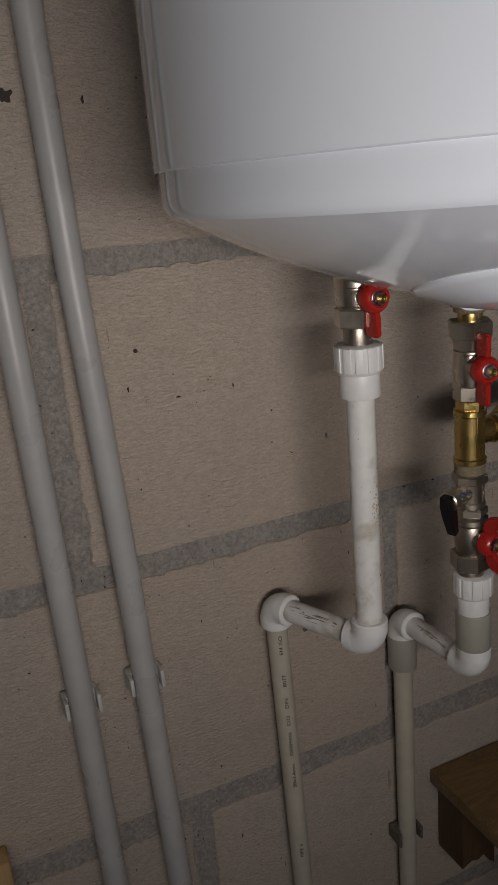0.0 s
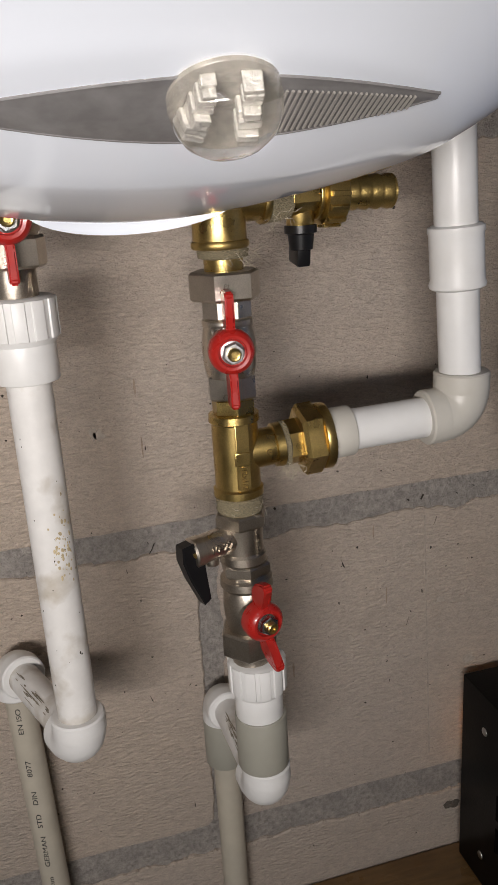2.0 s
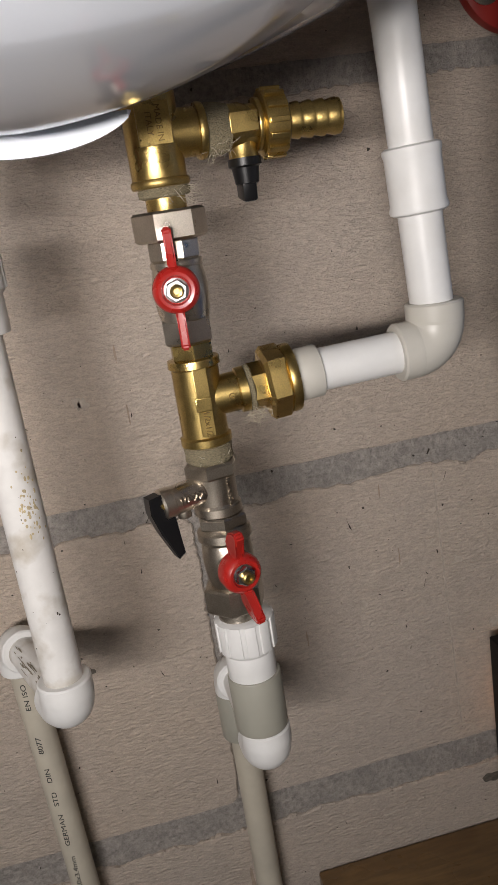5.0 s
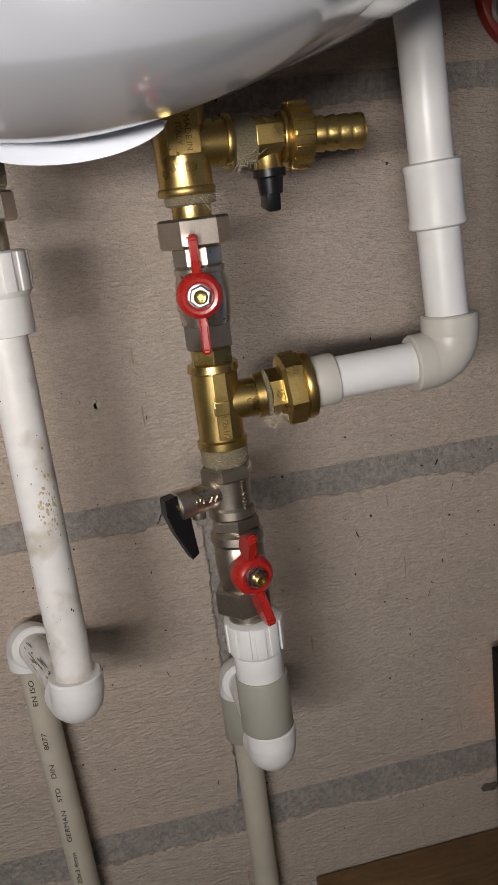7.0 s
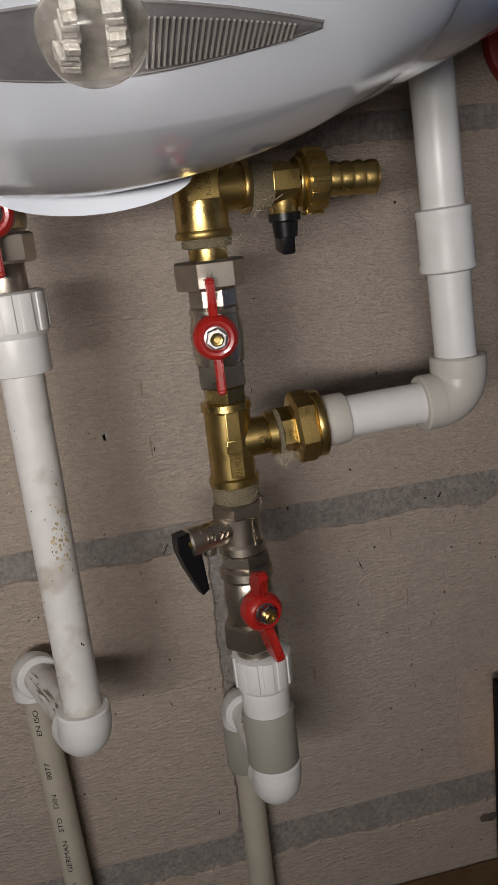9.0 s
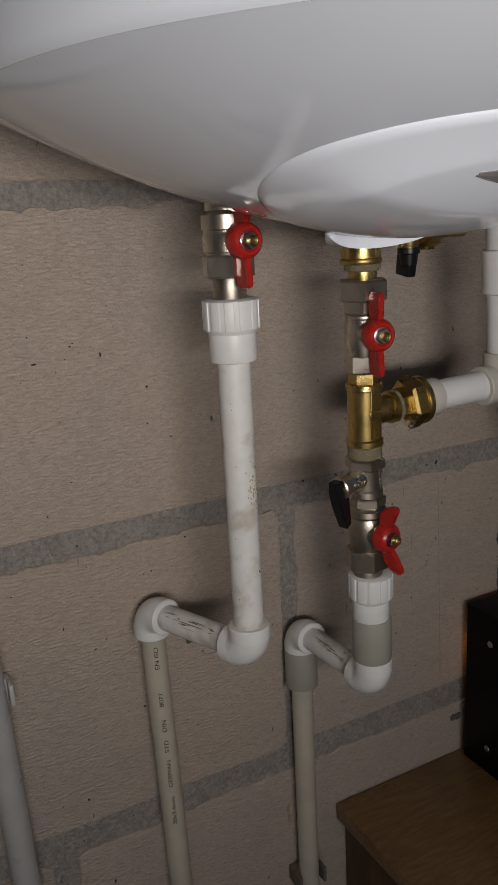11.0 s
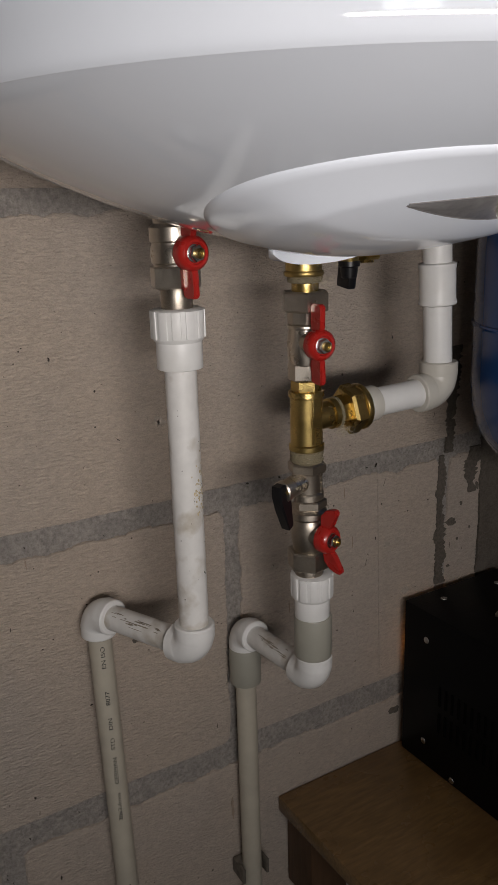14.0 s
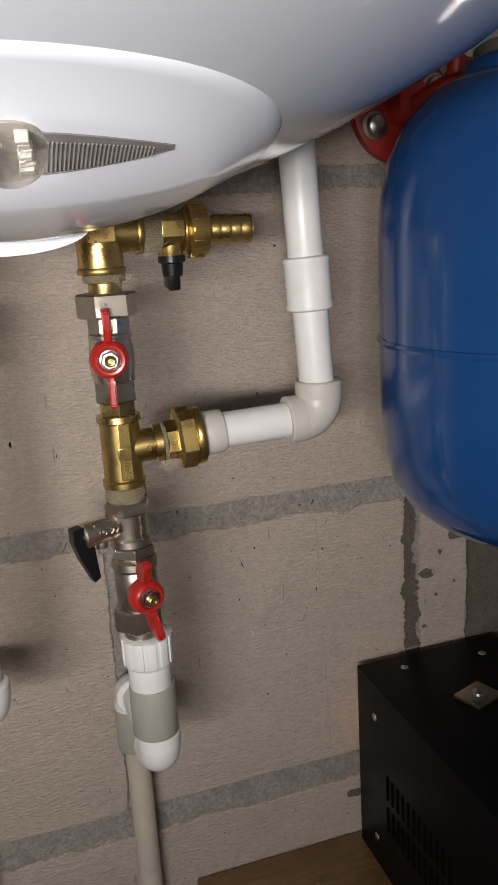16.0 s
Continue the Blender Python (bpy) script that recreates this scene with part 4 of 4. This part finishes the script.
ribbed_adapter(group, X4, Y2, 0.944, 0.981, 0.962, 0.0134, 0.0164)
turned("grey_sleeve", rounded(0.0146, 0.9115, 0.9455, 0.0008), PPGREY, group, Matrix.Translation((X4 + 0.0005, Y2, 0)), "grey plastic coupling sleeve")
B2 = (0.3985, Y2, 0.8915)
E2 = (0.396, 0.578, 0.886)
elbow(group, B2, (0.3985, Y2, 1.0), E2, 0.0140, PP, "white plastic elbow")
pipe("cross_pipe", B2, E2, 0.0097, PPDIRTY, group, "short scuffed plastic cross pipe")
dirt_streaks(group, B2, E2, 0.0097, 9)
elbow(group, E2, B2, (E2[0], E2[1], 0.5), 0.0138, PP, "white plastic elbow")
pipe("lower_pipe", (E2[0], E2[1], 0.875), (E2[0], E2[1], 0.25), 0.0094, PPOLD, group, "beige-grey plastic pipe")
turned("grey_sleeve", rounded(0.0142, 0.834, 0.87, 0.0008), PPGREY, group, Matrix.Translation((E2[0], E2[1], 0)), "grey plastic coupling sleeve")

# loose hemp fibres
rnd = random.Random(11)


def fuzz(parent, at, n, spread, length):
    bm = bmesh.new()
    at = Vector(at)
    for i in range(n):
        p = at + Vector([rnd.uniform(-1, 1) * k for k in spread])
        d = Vector((rnd.uniform(-1, 1), rnd.uniform(-1, 0.2), rnd.uniform(-1.2, 0.3))).normalized() * length * rnd.uniform(0.4, 1)
        q = Vector((rnd.uniform(-1, 1), rnd.uniform(-1, 1), rnd.uniform(-1, 1))) * length * 0.35
        sweep(bm, [p, p + d * 0.5 + q, p + d], 0.00013, 4, False)
    return part("hemp_fibres", bm, FIBRE, parent, "loose pale hemp fibres", kind="stuff")


fuzz(group, tc + BR * 0.0262 + Vector((0, -0.006, -0.011)), 46, (0.004, 0.005, 0.002), 0.007)
fuzz(group, (X2 + 0.006, Y2 - 0.006, 1.197), 26, (0.008, 0.006, 0.003), 0.010)
fuzz(group, c + DR * 0.029 + Vector((0, -0.006, -0.008)), 30, (0.005, 0.005, 0.003), 0.008)
fuzz(group, (X2, Y2 - 0.006, 1.074), 20, (0.011, 0.006, 0.003), 0.005)

# ---- grey pipes on the wall ----


def clip(parent, at, mat=None, label="white plastic pipe clip"):
    mat = mat or CLIP
    cl = part("pipe_clip", brick(bmesh.new(), -0.0145, 0.0145, 0.002, 0.0135, -0.008, 0.008, 0.001, Matrix.Translation(at)), mat, parent, label)
    for s in (-1, 1):
        part("jaw", brick(bmesh.new(), s * 0.0132 - 0.0015, s * 0.0132 + 0.0015, -0.008, 0.004, -0.008, 0.008, 0.0006, Matrix.Translation(at)), mat, cl)
    return cl


for run, zc in (([(0.093, 0.25), (0.0838, 0.879), (0.0812, 1.035), (0.0779, 1.21), (0.073, 1.5), (0.066, 1.9)], 0.909),
                ([(0.156, 0.25), (0.1412, 0.796), (0.135, 1.02), (0.1262, 1.25), (0.1235, 1.4), (0.116, 1.9)], 0.912)):
    gp = thing("grey_pipe", (run[0][0], 0.578, 0.25), "grey painted plastic pipe clipped upright to the block wall", "pipe", "grey pipes on the wall")
    part("pipe_run", sweep(bmesh.new(), [(x, 0.578, z) for x, z in run], 0.0103, 32), CONDUIT, gp)
    (xa, za), (xb, zb) = run[1], run[2]
    clip(gp, (xa + (xb - xa) * (zc - za) / (zb - za), 0.578, zc))
clip(riser, (E1[0] + 0.0103, E1[1], 0.45))
clip(group, (E2[0], E2[1], 0.627), OLDCLIP, "dirty dark grey pipe clip")

# ---- blue tank ----
TX, TY, TR = 0.652, 0.421, 0.105
tank = thing("expansion_tank", (TX, TY, 1.024), "blue painted steel pressure tank with a rolled seam", "pressure tank")
TM = Matrix.Translation((TX, TY, 0))
turned("lower_shell", [(0.004, 1.024), (0.03, 1.025), (0.055, 1.029), (0.075, 1.0365), (0.089, 1.0475), (0.098, 1.062), (0.1035, 1.083), (TR, 1.105), (TR, 1.1495)], BLUE, tank, TM, segs=96)
turned("upper_shell", [(TR, 1.1515), (TR, 1.21), (0.1035, 1.232), (0.0985, 1.254), (0.089, 1.273), (0.074, 1.288), (0.052, 1.297), (0.03, 1.30), (0.004, 1.301)], BLUE, tank, TM, segs=96)
turned("seam", [(TR - 0.002, 1.1475), (TR + 0.0012, 1.1485), (TR + 0.0018, 1.1503), (TR + 0.0012, 1.152), (TR - 0.002, 1.153)], BLUE, tank, TM, segs=96)
turned("collar", [(0.058, 1.285), (0.057, 1.2985), (0.0555, 1.3015), (0.053, 1.303), (0.02, 1.3035)], BLUE, tank, TM, "raised blue collar", segs=64)
turned("flange", rounded(0.05, 1.303, 1.31, 0.001), OLDCLIP, tank, TM, "dark steel flange")
for i in range(6):
    a = radians(200 + 60 * i)
    part("bolt", hexagon(bmesh.new(), 0.006, 1.3098, 1.316, TM @ Matrix.Translation((0.039 * math.cos(a), 0.039 * math.sin(a), 0)), a, e=0.001), STEEL, tank, "zinc hex bolt", smooth=20)
turned("hose", rounded(0.017, 1.31, 1.345, 0.002), BLACK, tank, TM, "black rubber connection")

# red pump flange against the wall, behind the tank
PCX, PCZ = 0.6393, 1.301
pump = thing("red_pump", (PCX, 0.58, PCZ), "red painted round metal flange with bolts behind the tank", "pump")
PMX = axis_pose((PCX, WALL - 0.001, PCZ), (PCX, 0.3, PCZ))
part("casing", lathe(bmesh.new(), [(0.037, 0.0), (0.0398, 0.001), (0.0405, 0.004), (0.0398, 0.009), (0.036, 0.0105), (0.016, 0.0115), (0.014, 0.03), (0.003, 0.031)], PMX, 56), DARKRED, pump)
for a in (208, 28):
    v = Vector((PCX + 0.0273 * math.cos(radians(a)), WALL - 0.0117, PCZ + 0.0273 * math.sin(radians(a))))
    bm_pose = axis_pose(v, v - Vector((0, 1, 0)))
    bolt = part("bolt", lathe(bmesh.new(), [(0.0078, 0.001), (0.0078, 0.004), (0.0068, 0.0062), (0.004, 0.0075), (0.001, 0.0078)], bm_pose, 28), STEEL, pump, "zinc domed bolt")
    part("washer", lathe(bmesh.new(), rounded(0.0102, 0.0, 0.0013, 0.0004), bm_pose, 28), DULL, bolt)
lev = part("lever", sweep(bmesh.new(), [(0.6295, 0.5, 1.3152), (0.652, 0.5, 1.3152)], 0.0024, 14), DARKRED, pump, "red valve lever")
part("lever_boss", lathe(bmesh.new(), rounded(0.0056, -0.008, 0.006, 0.0014), Matrix.Translation((0.6315, 0.5, 1.3152)), 20), DARKRED, lev)
part("lever_stem", sweep(bmesh.new(), [(0.6393, 0.562, PCZ), (0.6393, 0.52, 1.306), (0.6393, 0.502, 1.3142)], 0.0065, 16), DARKRED, lev)

# ---- shelf and voltage box ----
SZ = 0.681
shelf = thing("wooden_shelf", (0.6, 0.45, SZ), "brown varnished board shelf against the block wall", "shelf")
part("board", brick(bmesh.new(), 0.4365, EAST - 0.001, 0.23, WALL - 0.0015, SZ - 0.017, SZ, 0.0015), WOOD, shelf)
bm = outline_slab(bmesh.new(), [(0.447, SZ - 0.0175), (0.491, SZ - 0.0175), (0.491, SZ - 0.118), (0.484, SZ - 0.112), (0.476, SZ - 0.1), (0.468, SZ - 0.104), (0.459, SZ - 0.101), (0.447, SZ - 0.106)], WALL - 0.552, Matrix.Translation((0, 0.55, 0)))
part("bracket", bm, WOODDARK, shelf, "dark brown wooden support block with a split end", smooth=20)
for q in ((0.456, 0.645), (0.48, 0.63)):
    part("screw", lathe(bmesh.new(), [(0.0035, 0), (0.0032, 0.001), (0.001, 0.0014)], axis_pose((q[0], 0.55, q[1]), (q[0], 0.4, q[1])), 16), STEEL, shelf)

box = thing("voltage_stabiliser", (0.65, 0.44, SZ), "black sheet-steel stabiliser box with screws standing on the shelf", "electric box")
BX0, BX1, BY0, BY1, BZ = 0.587, 0.7215, 0.30, 0.578, 0.8585
part("case", brick(bmesh.new(), BX0, BX1, BY0, BY1, SZ + 0.004, BZ, 0.0012), BOX, box)
for q in ((0.605, 0.32), (0.70, 0.32), (0.605, 0.555), (0.70, 0.555)):
    part("foot", lathe(bmesh.new(), rounded(0.008, SZ, SZ + 0.0045, 0.0006), Matrix.Translation((*q, 0)), 20), BLACK, box)


def case_screw(p, d):
    p = Vector(p)
    part("screw", lathe(bmesh.new(), [(0.0034, 0), (0.0032, 0.0004), (0.0022, 0.0009), (0.0008, 0.001)], axis_pose(p, p + Vector(d)), 18), STEEL, box, "small cross-head screw")


for yy, zz in ((0.546, 0.828), (0.546, 0.712), (0.327, 0.828), (0.327, 0.712), (0.505, 0.69), (0.385, 0.69)):
    case_screw((BX0, yy, zz), (-1, 0, 0))
for xx, yy in ((0.622, 0.559), (0.693, 0.553), (0.622, 0.315), (0.693, 0.315)):
    case_screw((xx, yy, BZ), (0, 0, 1))
# closed strips on the case, near-black to paint the shade inside vent openings
for row, zc in ((0, 0.775), (1, 0.745)):
    for i in range(12):
        yy = 0.525 - i * 0.0085
        part("vent_slot_shade", brick(bmesh.new(), BX0 - 0.0006, BX0 + 0.0008, yy - 0.0014, yy + 0.0014, zc - 0.011, zc + 0.011, 0), VENT, box, smooth=0)
tab = part("bracket_tab", brick(bmesh.new(), -0.0145, 0.0145, -0.012, 0.012, 0.0, 0.0035, 0.0008, Matrix.Translation((0.652, 0.497, BZ)) @ Matrix.Rotation(0.35, 4, "Z")), DULL, box, "small zinc bracket with a screw")
part("screw", lathe(bmesh.new(), [(0.0048, 0), (0.0045, 0.002), (0.002, 0.0032)], Matrix.Translation((0.652, 0.497, BZ + 0.0035)), 20), STEEL, tab)
part("indicator_lamp", lathe(bmesh.new(), rounded(0.004, 0, 0.006, 0.001), axis_pose((0.617, BY1, 0.80), (0.617, 0.7, 0.80)), 16), GLOW, box, "small amber indicator lamp at the back")

# pine plank leaning at the foot of the wall
plank = link_mesh("pine_plank", brick(bmesh.new(), -0.06, 0.004, 0.57, WALL - 0.001, 0.0, 0.792, 0.002), PLANK)
tagged(plank, "raw yellowish pine plank standing against the wall", "plank")
